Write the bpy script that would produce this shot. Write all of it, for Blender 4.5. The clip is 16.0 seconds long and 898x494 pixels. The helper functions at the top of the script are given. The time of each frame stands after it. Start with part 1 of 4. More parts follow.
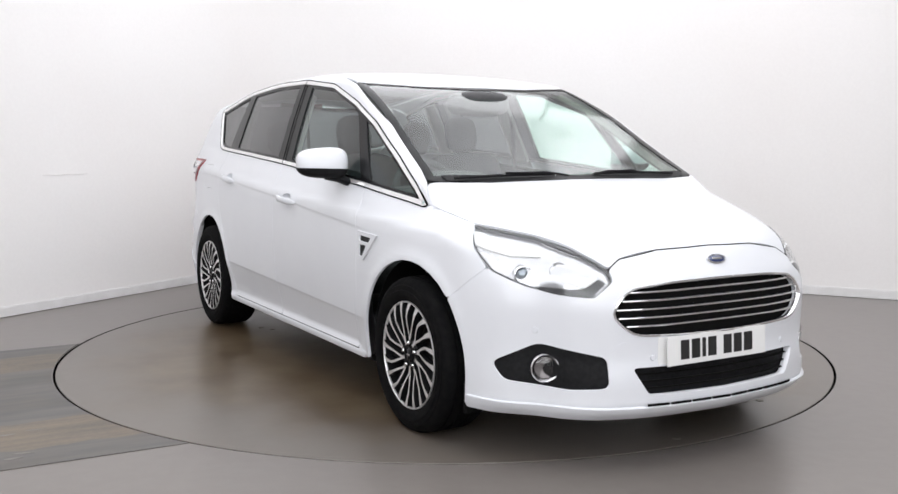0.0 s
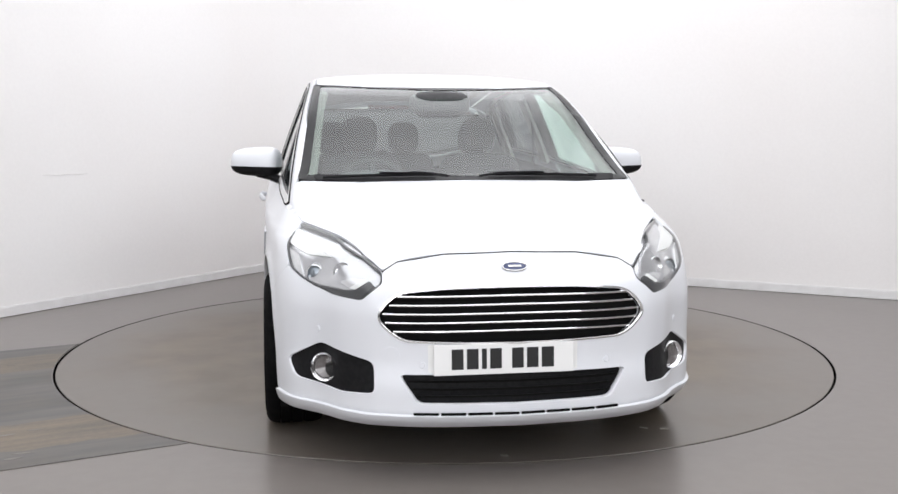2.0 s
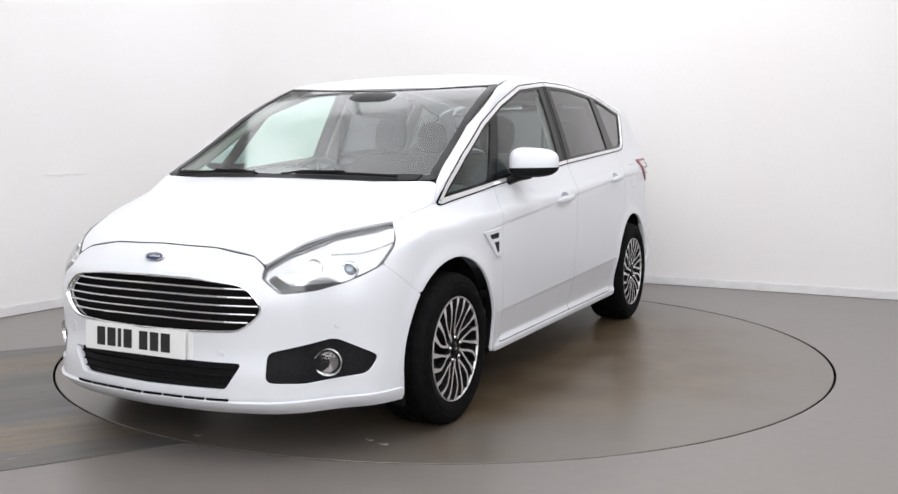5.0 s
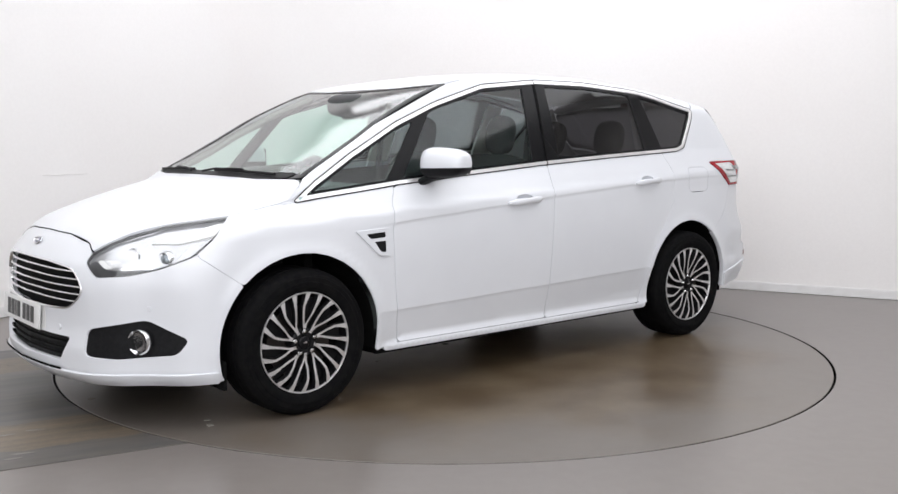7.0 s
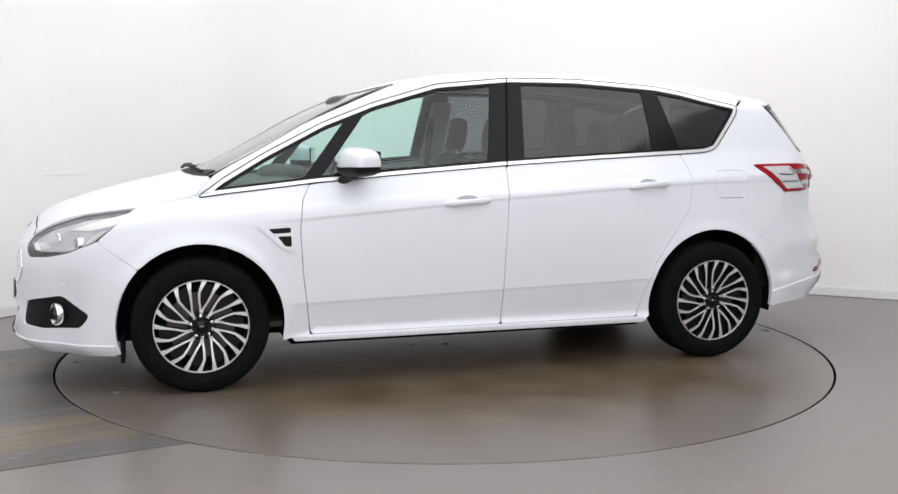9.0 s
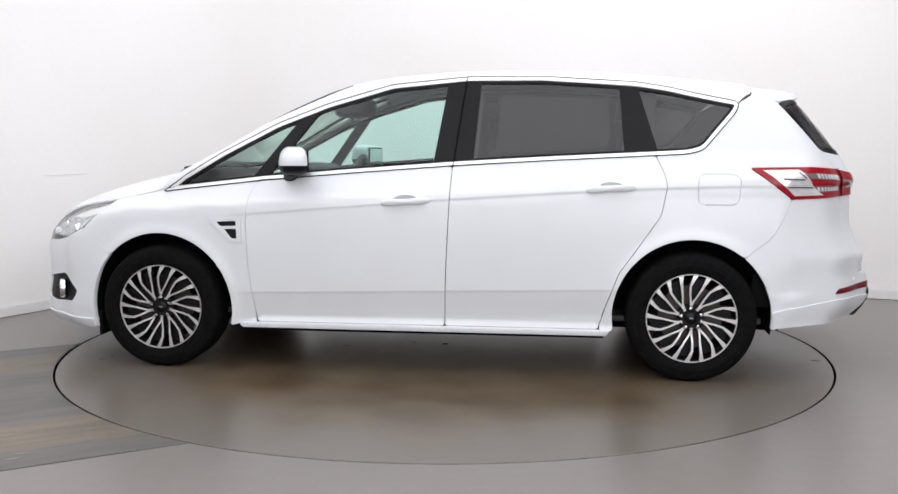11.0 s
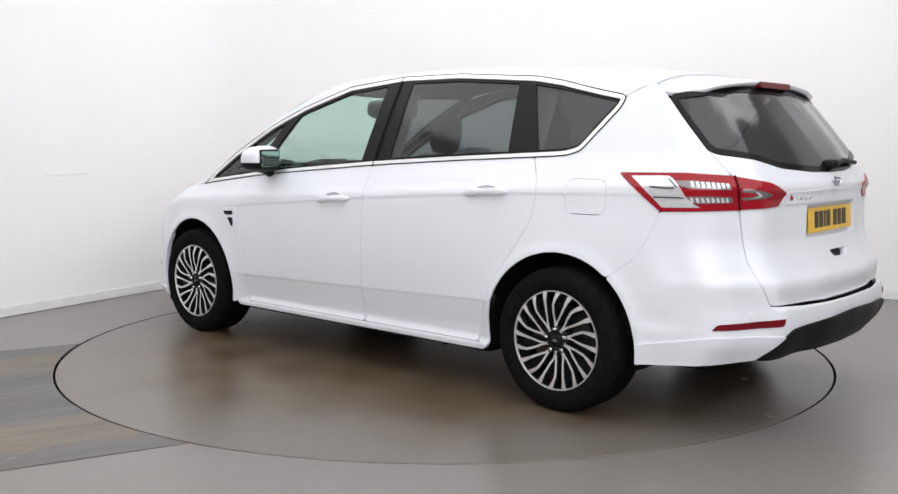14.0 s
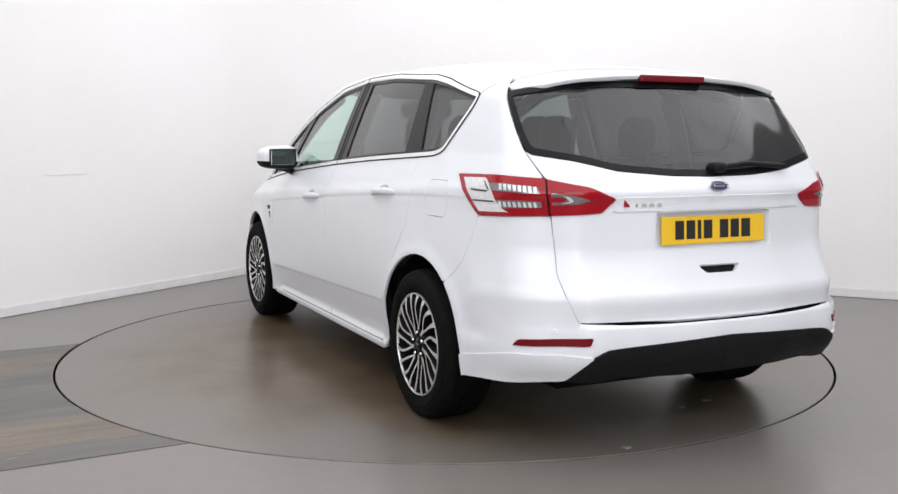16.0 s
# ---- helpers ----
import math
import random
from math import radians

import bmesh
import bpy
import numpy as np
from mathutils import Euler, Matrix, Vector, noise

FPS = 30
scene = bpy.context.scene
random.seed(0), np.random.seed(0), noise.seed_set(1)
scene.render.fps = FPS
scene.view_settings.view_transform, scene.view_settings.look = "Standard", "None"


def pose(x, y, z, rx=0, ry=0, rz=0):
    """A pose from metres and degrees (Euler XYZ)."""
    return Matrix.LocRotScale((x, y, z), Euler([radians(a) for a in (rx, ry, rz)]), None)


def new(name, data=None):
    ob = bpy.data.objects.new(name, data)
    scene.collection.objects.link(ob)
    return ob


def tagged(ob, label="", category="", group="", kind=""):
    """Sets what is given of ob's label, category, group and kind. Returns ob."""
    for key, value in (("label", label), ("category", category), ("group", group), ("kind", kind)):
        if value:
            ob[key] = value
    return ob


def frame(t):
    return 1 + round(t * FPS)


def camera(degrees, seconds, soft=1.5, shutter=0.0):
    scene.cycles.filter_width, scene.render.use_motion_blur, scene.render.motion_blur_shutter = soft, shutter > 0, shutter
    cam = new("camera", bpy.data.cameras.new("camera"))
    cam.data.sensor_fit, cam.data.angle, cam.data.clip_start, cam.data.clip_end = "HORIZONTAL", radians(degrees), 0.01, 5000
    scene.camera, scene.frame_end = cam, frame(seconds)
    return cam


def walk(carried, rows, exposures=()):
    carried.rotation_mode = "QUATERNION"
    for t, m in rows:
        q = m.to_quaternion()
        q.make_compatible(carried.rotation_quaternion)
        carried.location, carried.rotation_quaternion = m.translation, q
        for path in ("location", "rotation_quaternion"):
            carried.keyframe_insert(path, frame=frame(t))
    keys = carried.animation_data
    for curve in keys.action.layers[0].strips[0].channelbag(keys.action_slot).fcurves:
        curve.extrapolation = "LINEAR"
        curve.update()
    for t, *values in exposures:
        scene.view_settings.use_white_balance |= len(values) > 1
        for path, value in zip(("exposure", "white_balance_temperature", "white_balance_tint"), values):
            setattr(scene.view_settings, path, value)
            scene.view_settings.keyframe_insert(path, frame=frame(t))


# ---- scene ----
# ---- camera: it stands still before the turntable ----
cam = camera(49.43, 16.0)
EYE = (0.0, -5.893, 1.25)
STAND = pose(*EYE, 90 - 6.302, 0, -0.221) @ pose(0, 0, 0, 0, 0, 0.1)
walk(cam, [(0.0, STAND), (16.0, STAND)])

# ---- light: a soft white studio lit by ceiling panels ----
world = bpy.data.worlds.new("studio_world")
world.use_nodes = True
world.node_tree.nodes["Background"].inputs[0].default_value = (0.8, 0.85, 1.0, 1)
world.node_tree.nodes["Background"].inputs[1].default_value = 0.02
scene.world = world
scene.view_settings.exposure = 0.0
CEILING = 3.4
# each panel: place, size and watts for each square metre
LAMPS = [(x, y, 2.53, 2.53, g * k) for y, g in ((-7.65, 5.4), (-5.1, 4.8), (-2.55, 4.6), (0.0, 4.9)) for x, k in ((-2.55, 1.0), (0.0, 1.0), (2.55, 1.25))]
# the last panel here is added to brighten the wall's rounded corner
LAMPS += [(0.1, 1.975, 2.4, 1.38, 6.6), (2.08, 1.65, 1.5, 0.70, 8.0), (-1.70, 1.85, 1.15, 1.1, 6.2), (-.75, 3.05, 1.6, .6, 7.4)]
for lx, ly, lw, lh, glow in LAMPS:
    data = bpy.data.lights.new("panel_light", "AREA")
    data.shape, data.size, data.size_y, data.energy, data.color = "RECTANGLE", lw, lh, glow * lw * lh, (0.955, 0.965, 1.0)
    new("panel_light", data).matrix_world = pose(lx, ly, CEILING - 0.07)

# upright soft lights behind the camera: place, size and watts for each square metre
SOFTBOXES = [(-2.15, -8.6, 2.3, 4.2, 1.9, 9.6), (2.15, -8.6, 2.3, 4.2, 1.9, 9.6)]
for lx, ly, lz, lw, lh, glow in SOFTBOXES:
    data = bpy.data.lights.new("soft_light", "AREA")
    data.shape, data.size, data.size_y, data.energy, data.color = "RECTANGLE", lw, lh, glow * lw * lh, (0.955, 0.965, 1.0)
    new("soft_light", data).matrix_world = pose(lx, ly + .09, lz, 90, 0, 0)

# ---- materials ----
def material(name, color=(.8, .8, .8), rough=.5, metal=0.0, coat=0.0, spec=.5):
    m = bpy.data.materials.new(name)
    m.use_nodes = True
    b = m.node_tree.nodes["Principled BSDF"]
    b.inputs["Base Color"].default_value = (*color, 1)
    b.inputs["Roughness"].default_value, b.inputs["Metallic"].default_value = rough, metal
    b.inputs["Coat Weight"].default_value, b.inputs["Coat Roughness"].default_value = coat, .03
    b.inputs["Specular IOR Level"].default_value = spec
    return m


def grain(m, scale, low, high, amount=.5, detail=4, stretch=(1, 1, 1), bump=0.0, space="Object", rough=None):
    """Noise between two colours over what a material has, with relief if wanted."""
    t, b = m.node_tree, m.node_tree.nodes["Principled BSDF"]
    co, mp, nz, rp, mx = (t.nodes.new("ShaderNode" + k) for k in ("TexCoord", "Mapping", "TexNoise", "ValToRGB", "MixRGB"))
    mp.inputs["Scale"].default_value = stretch
    nz.inputs["Scale"].default_value, nz.inputs["Detail"].default_value = scale, detail
    rp.color_ramp.elements[0].position, rp.color_ramp.elements[1].position = .35, .65
    rp.color_ramp.elements[0].color, rp.color_ramp.elements[1].color = (*low, 1), (*high, 1)
    mx.inputs["Fac"].default_value = amount
    links = b.inputs["Base Color"].links
    if links:
        t.links.new(links[0].from_socket, mx.inputs[1])
    else:
        mx.inputs[1].default_value = b.inputs["Base Color"].default_value
    for a, c in ((co.outputs[space], mp.inputs[0]), (mp.outputs[0], nz.inputs["Vector"]), (nz.outputs["Fac"], rp.inputs[0]), (rp.outputs[0], mx.inputs[2]), (mx.outputs[0], b.inputs["Base Color"])):
        t.links.new(a, c)
    if rough:
        mr = t.nodes.new("ShaderNodeMapRange")
        mr.inputs["To Min"].default_value, mr.inputs["To Max"].default_value = rough
        mr.inputs["From Min"].default_value, mr.inputs["From Max"].default_value = .3, .7
        t.links.new(nz.outputs["Fac"], mr.inputs["Value"])
        t.links.new(mr.outputs[0], b.inputs["Roughness"])
    if bump:
        bp = t.nodes.new("ShaderNodeBump")
        bp.inputs["Strength"].default_value, bp.inputs["Distance"].default_value = bump, .002
        t.links.new(nz.outputs["Fac"], bp.inputs["Height"])
        t.links.new(bp.outputs[0], b.inputs["Normal"])
    return m


def glass(name, tint, base=.045, gloss=1.0, rough=.015):
    """A thin pane: it lets tinted light through and mirrors by its angle."""
    m = bpy.data.materials.new(name)
    m.use_nodes = True
    t = m.node_tree
    t.nodes.clear()
    tr, gl, fr, pw, fm, mx, out = (t.nodes.new("ShaderNode" + k) for k in ("BsdfTransparent", "BsdfGlossy", "LayerWeight", "Math", "Math", "MixShader", "OutputMaterial"))
    tr.inputs[0].default_value = (*tint, 1)
    gl.inputs["Roughness"].default_value = rough
    gl.inputs["Color"].default_value = (gloss, gloss, gloss, 1)
    fr.inputs["Blend"].default_value = .5
    pw.operation, fm.operation = "POWER", "MULTIPLY_ADD"
    pw.inputs[1].default_value, fm.inputs[1].default_value, fm.inputs[2].default_value = 4.5, .95 - base, base
    t.links.new(fr.outputs["Facing"], pw.inputs[0])
    t.links.new(pw.outputs[0], fm.inputs[0])
    t.links.new(fm.outputs[0], mx.inputs[0])
    t.links.new(tr.outputs[0], mx.inputs[1])
    t.links.new(gl.outputs[0], mx.inputs[2])
    t.links.new(mx.outputs[0], out.inputs[0])
    return m


PAINT = grain(material("white_car_paint", (.725, .74, .775), .36, coat=.6), 5, (.712, .727, .762), (.738, .753, .786), .5)
PAINT.node_tree.nodes["Principled BSDF"].inputs["Coat Roughness"].default_value = .24
BLACK = material("gloss_black_trim", (.007, .007, .008), .22, spec=.16)
PLASTIC = grain(material("black_plastic", (.007, .007, .008), .5, spec=.15), 60, (.006, .006, .007), (.013, .013, .014), .6, bump=.25)
CHROME = material("chrome", (.86, .86, .87), .12, 1.0)
BRIGHT = material("bright_window_trim", (.86, .85, .85), .28, .6)
SATIN = grain(material("machined_alloy", (.72, .71, .71), .32, .68), 30, (.66, .65, .65), (.77, .76, .76), .6)
DARK_ALLOY = material("dark_grey_alloy", (.009, .009, .010), .5, spec=.2)
LAMP_GREY = grain(material("grey_lamp_bezel", (.06, .06, .064), .4, spec=.3), 30, (.045, .045, .048), (.075, .075, .079), .6)
RUBBER = grain(material("tyre_rubber", (.005, .005, .0055), .8, spec=.07), 35, (.003, .003, .004), (.008, .0078, .0075), .7, bump=.3)
GLASS = glass("green_tinted_glass", (.74, .92, .87), rough=.05)
SCREEN = glass("windscreen_glass", (.75, .88, .81), .06, rough=.09)
PRIVACY = glass("dark_privacy_glass", (.16, .16, .172), .055, rough=.10)
CLEAR = glass("clear_lens", (.94, .95, .95))
GLASS_BALL = material("projector_glass", (.25, .29, .33), .05, .6, coat=1.0)
MIRROR = material("mirror_silver", (.55, .66, .64), .03, 1.0)
RED = material("red_lens", (.30, .004, .012), .12, spec=.4)
DEEP_RED = material("dark_red_lens", (.14, .004, .009), .15, spec=.35)
CLEAR_LAMP = grain(material("silver_lamp_interior", (.74, .74, .75), .15, .35, coat=1.0), 40, (.55, .55, .57), (.85, .85, .86), .6, stretch=(1, 1, 5))
SMOKE_LAMP = material("smoked_lamp_interior", (.20, .18, .18), .2, .4, coat=1.0)
AMBER = material("amber_lens", (.8, .42, .16), .2, coat=1.0)
REFLECTOR = grain(material("lamp_reflector", (.66, .66, .68), .16, .7), 9, (.55, .55, .58), (.80, .80, .82), .5, stretch=(1, 1, 4))
BADGE_BLUE = material("badge_blue", (.02, .035, .11), .2, coat=1.0)
PLATE_WHITE = material("white_plate", (.80, .80, .79), .35)
PLATE_YELLOW = material("yellow_plate", (.82, .50, .02), .35)
INK = material("black_ink", (.012, .012, .012), .4)
CLOTH = grain(material("charcoal_seat_cloth", (.026, .026, .029), .9), 90, (.017, .017, .019), (.040, .040, .043), .7, bump=.4)
TRIM = grain(material("dark_cabin_plastic", (.045, .045, .048), .6), 50, (.035, .035, .037), (.06, .06, .062), .6, bump=.2)
PILLAR = grain(material("grey_green_pillar_trim", (.20, .20, .185), .85), 90, (.18, .18, .165), (.22, .22, .205), .6)
LINER = grain(material("pale_headliner", (.42, .41, .39), .95), 120, (.38, .37, .35), (.46, .45, .43), .6)
UNDER = material("underbody_black", (.006, .006, .006), .9, spec=.1)
DISC = material("brake_disc_steel", (.10, .09, .085), .5, 1.0)
WALL = grain(grain(material("white_wall_paint", (.86, .84, .83), .75), .55, (.85, .815, .80), (.89, .88, .875), .55, space="Object"), 45, (.83, .815, .805), (.89, .875, .865), .25, bump=.12)
SKIRT = grain(material("white_skirting_paint", (.78, .77, .77), .45), 9, (.72, .71, .70), (.82, .81, .81), .6)
FLOOR = grain(grain(material("taupe_floor_paint", (0.181, 0.162, 0.150), .3, spec=.55), .7, (0.163, 0.144, 0.132), (0.197, 0.180, 0.168), .35, detail=3, rough=(.30, .33)), 14, (0.168, 0.149, 0.138), (0.193, 0.174, 0.163), .4, bump=.05)
TABLE = grain(grain(material("turntable_floor_paint", (0.139, 0.121, 0.105), .26, spec=.6), .75, (0.125, 0.107, 0.091), (0.153, 0.135, 0.120), .4, detail=3, rough=(.28, .31)), 11, (0.128, 0.109, 0.093), (0.149, 0.131, 0.115), .35, bump=.03)


def soil(m, inner, outer, scale, low, high, amount):
    """A brown soiled middle with a ragged border on a round floor."""
    t, b = m.node_tree, m.node_tree.nodes["Principled BSDF"]
    co, ln, nz, nf, wv, mr, cr, mx, am = (t.nodes.new("ShaderNode" + k) for k in ("TexCoord", "VectorMath", "TexNoise", "TexNoise", "Math", "MapRange", "ValToRGB", "MixRGB", "Math"))
    ln.operation, wv.operation, am.operation = "LENGTH", "MULTIPLY_ADD", "MULTIPLY"
    nz.inputs["Scale"].default_value, nz.inputs["Detail"].default_value = scale, 5
    nf.inputs["Scale"].default_value, nf.inputs["Detail"].default_value = scale * 2.3, 3
    wv.inputs[1].default_value = 1.3
    mr.inputs["From Min"].default_value, mr.inputs["From Max"].default_value = outer + .65, inner + .65
    mr.interpolation_type = "SMOOTHSTEP"
    cr.color_ramp.elements[0].position, cr.color_ramp.elements[1].position = .36, .66
    cr.color_ramp.elements[0].color, cr.color_ramp.elements[1].color = (*low, 1), (*high, 1)
    am.inputs[1].default_value = amount
    for a, c in ((co.outputs["Object"], ln.inputs[0]), (co.outputs["Object"], nz.inputs["Vector"]), (co.outputs["Object"], nf.inputs["Vector"]), (nz.outputs["Fac"], wv.inputs[0]), (ln.outputs["Value"], wv.inputs[2]),
                 (wv.outputs[0], mr.inputs["Value"]), (mr.outputs[0], am.inputs[0]), (am.outputs[0], mx.inputs["Fac"]), (nf.outputs["Fac"], cr.inputs[0]), (cr.outputs[0], mx.inputs[2]),
                 (b.inputs["Base Color"].links[0].from_socket, mx.inputs[1]), (mx.outputs[0], b.inputs["Base Color"])):
        t.links.new(a, c)
    return m


# brown dirt whose dark tone also deepens the car's shade on the floor
soil(TABLE, 1.45, 2.15, 1.5, (.070, .043, .018), (.132, .097, .058), .85)
SEAM = material("black_seam", (.006, .005, .005), .9, spec=.1)
# the lanes' own streaks run along them
SLATE = grain(grain(grain(material("slate_grey_floor_coat", (.07, .071, .077), .42), 2.2, (.030, .031, .035), (.130, .130, .135), .8, detail=10, stretch=(.5, 1.8, 1), bump=.1), 7, (.150, .130, .105), (.045, .047, .052), .40, detail=10, stretch=(.35, 2.4, 1)), 1.3, (.15, .12, .085), (.06, .062, .068), .3, detail=6)
BROWN = grain(grain(grain(material("worn_brown_floor_coat", (.141, .110, .076), .42), 2.4, (.075, .060, .045), (.225, .175, .118), .85, detail=10, stretch=(.4, 2.0, 1), bump=.1), 7, (.055, .055, .056), (.19, .148, .10), .5, detail=10, stretch=(.3, 2.6, 1)), 45, (.09, .075, .06), (.16, .125, .09), .3)
# white for the unseen wall behind the camera, which bounces fill light
BOUNCE_WALL = grain(material("bounce_wall_white", (.80, .79, .785), .8), 3, (.77, .76, .755), (.82, .81, .805), .6)
WHITE_METAL = material("white_light_frame", (.8, .8, .8), .5)
CEIL = grain(material("white_ceiling_paint", (.82, .82, .82), .9), 6, (.79, .79, .79), (.85, .85, .85), .5)

# ---- small builders: each returns vertices, faces and, where it is curved, normals ----
def link(name, data, mat, parent=None, label="", smooth=False, more=()):
    verts, faces = data[0], data[1]
    me = bpy.data.meshes.new(name)
    me.from_pydata([tuple(map(float, v)) for v in verts], [], [tuple(map(int, f)) for f in faces])
    me.materials.append(mat)
    for extra in more:
        me.materials.append(extra)
    if len(data) > 2:
        me.polygons.foreach_set("use_smooth", [True] * len(me.polygons))
        me.normals_split_custom_set_from_vertices([tuple(map(float, n)) for n in data[2]])
    elif smooth:
        me.polygons.foreach_set("use_smooth", [True] * len(me.polygons))
        me.set_sharp_from_angle(angle=radians(38))
    me.update()
    ob = new(name, me)
    ob.parent = parent
    if label:
        tagged(ob, label)
    return ob


def from_bm(bm):
    bm.verts.index_update()
    out = [v.co[:] for v in bm.verts], [[v.index for v in f.verts] for f in bm.faces]
    bm.free()
    return out


def moved(data, m):
    v = [tuple(m @ Vector(p)) for p in data[0]]
    f = data[1] if m.determinant() > 0 else [list(f)[::-1] for f in data[1]]
    if len(data) > 2:
        r = m.to_3x3().inverted().transposed()
        return v, f, [tuple((r @ Vector(n)).normalized()) for n in data[2]]
    return v, f


MIRROR_Y = Matrix.Diagonal((1, -1, 1, 1))


def joined(*parts):
    v, f = [], []
    for p in parts:
        k = len(v)
        v += list(p[0])
        f += [[i + k for i in q] for q in p[1]]
    return v, f


def box(sx, sy, sz, bevel=.004, seg=2, at=(0, 0, 0)):
    bm = bmesh.new()
    bmesh.ops.create_cube(bm, size=1, matrix=Matrix.Translation(at) @ Matrix.Diagonal((sx, sy, sz, 1)))
    if bevel:
        bmesh.ops.bevel(bm, geom=bm.edges[:], offset=bevel, segments=seg, profile=.5, affect="EDGES")
    return from_bm(bm)


def blob(a, b, c, e1=.5, e2=.5, nu=28, nv=18, at=(0, 0, 0)):
    """A rounded block (superellipsoid) with half-axes a, b, c."""
    def p(w, e):
        return math.copysign(abs(w) ** e, w)
    v, f = [], []
    for j in range(nv + 1):
        t = -math.pi / 2 + math.pi * j / nv
        for i in range(nu):
            u = 2 * math.pi * i / nu
            v.append((at[0] + a * p(math.cos(t), e1) * p(math.cos(u), e2), at[1] + b * p(math.cos(t), e1) * p(math.sin(u), e2), at[2] + c * p(math.sin(t), e1)))
    for j in range(nv):
        for i in range(nu):
            f.append((j * nu + i, j * nu + (i + 1) % nu, (j + 1) * nu + (i + 1) % nu, (j + 1) * nu + i))
    return v, f


def lathe(profile, n=64, axis="y"):
    """Turns (radius, along) pairs round an axis."""
    v, f = [], []
    for i in range(n):
        a = 2 * math.pi * i / n
        for r, w in profile:
            v.append((r * math.cos(a), w, r * math.sin(a)) if axis == "y" else (r * math.cos(a), r * math.sin(a), w))
    k = len(profile)
    for i in range(n):
        for j in range(k - 1):
            q = (i * k + j, i * k + j + 1, (i + 1) % n * k + j + 1, (i + 1) % n * k + j)
            f.append(q if axis == "y" else q[::-1])
    return v, f


def tube(path, r, n=8, flat=1.0, up=(0, 0, 1)):
    """A rod along a path; flat squashes it along up."""
    path = [Vector(p) for p in path]
    v, f = [], []
    for i, p in enumerate(path):
        d = (path[min(i + 1, len(path) - 1)] - path[max(i - 1, 0)]).normalized()
        a = d.cross(Vector(up)).normalized()
        b = a.cross(d)
        for k in range(n):
            w = 2 * math.pi * k / n
            v.append(tuple(p + a * r * math.cos(w) + b * r * flat * math.sin(w)))
    for i in range(len(path) - 1):
        for k in range(n):
            f.append((i * n + k, i * n + (k + 1) % n, (i + 1) * n + (k + 1) % n, (i + 1) * n + k))
    f += [list(range(n))[::-1], [(len(path) - 1) * n + k for k in range(n)]]
    return v, f


def prism(poly, z0, z1):
    n = len(poly)
    v = [(x, y, z0) for x, y in poly] + [(x, y, z1) for x, y in poly]
    return v, [list(range(n))[::-1], list(range(n, 2 * n))] + [(i, (i + 1) % n, n + (i + 1) % n, n + i) for i in range(n)]


# ---- the room ----
R = 2.237
v, f = [], []
radii = (R, 2.5, 3.2, 4.5, 7, 11, 16)
for r in radii:
    v += [(r * math.cos(2 * math.pi * i / 160), r * math.sin(2 * math.pi * i / 160), 0) for i in range(160)]
for j in range(len(radii) - 1):
    f += [(j * 160 + i, (j + 1) * 160 + i, (j + 1) * 160 + (i + 1) % 160, j * 160 + (i + 1) % 160) for i in range(160)]
tagged(link("floor", (v, f), FLOOR), "taupe painted concrete studio floor with a slight sheen", "floor", kind="structure")
tagged(link("turntable_pit", prism([(2.6 * math.cos(a / 32 * math.pi), 2.6 * math.sin(a / 32 * math.pi)) for a in range(64)], -.12, -.079), SEAM), "black pit under the turntable seen through the gap", "pit", kind="structure")

# coats of worn paint that lead up to the turntable
def lane(lo, hi):
    """A lane's outline in its own space: along x up to the turntable's rim, w across."""
    wob = lambda w, u: 0 if w in LANE_ENDS else .016 * math.sin(u * 5.1 + w * 9) + .012 * math.sin(u * 13.7 + w * 31) + .007 * math.sin(u * 37 + w * 17)
    rim = []
    for i in range(25):
        w = lo + (hi - lo) * i / 24
        rim.append((-math.sqrt((R + .004) ** 2 - w * w), w))
    far = [(-6.5 + .045 * i, 0) for i in range(200)]
    top = [(u, hi + wob(hi, u)) for u, _ in far[::-1] if u < rim[-1][0] - .02]
    low = [(u, lo + wob(lo, u)) for u, _ in far if u < rim[0][0] - .02]
    return rim + top + low


CHIP = random.Random(11)
CHIP_GREY = material("bare_concrete_chip", (.24, .225, .21), .8)
LANE_ENDS = (1.067, -1.219)
LANES = ((.820, 1.067, SLATE, "scuffed slate grey"), (.465, .820, BROWN, "worn brown"), (-.600, .465, SLATE, "scuffed slate grey"), (-.985, -.600, BROWN, "worn brown"), (-1.219, -.985, SLATE, "scuffed slate grey"))
for lo, hi, mat, text in LANES:
    strip = link("floor_strip", prism(lane(lo, hi)[::-1], 0, .003), mat)
    strip.matrix_world = pose(0, 0, 0, 0, 0, math.degrees(math.atan2(.482, .876)))
    for i in range(5):
        chip = prism([(.035 * math.cos(q) * CHIP.uniform(.5, 1.4), .008 * math.sin(q) * CHIP.uniform(.5, 1.3)) for q in (.1, 1.0, 2.1, 3.2, 4.3, 5.4)], .0, .0015)
        link("paint_chip", moved(chip, pose(CHIP.uniform(-3.3, -2.35), CHIP.uniform(lo + .04, hi - .04), .003, 0, 0, CHIP.uniform(-12, 12))), CHIP_GREY, strip, "pale scuff where the coat has chipped")
    tagged(strip, text + " painted lane on the floor beside the turntable", "floor lane", kind="structure")


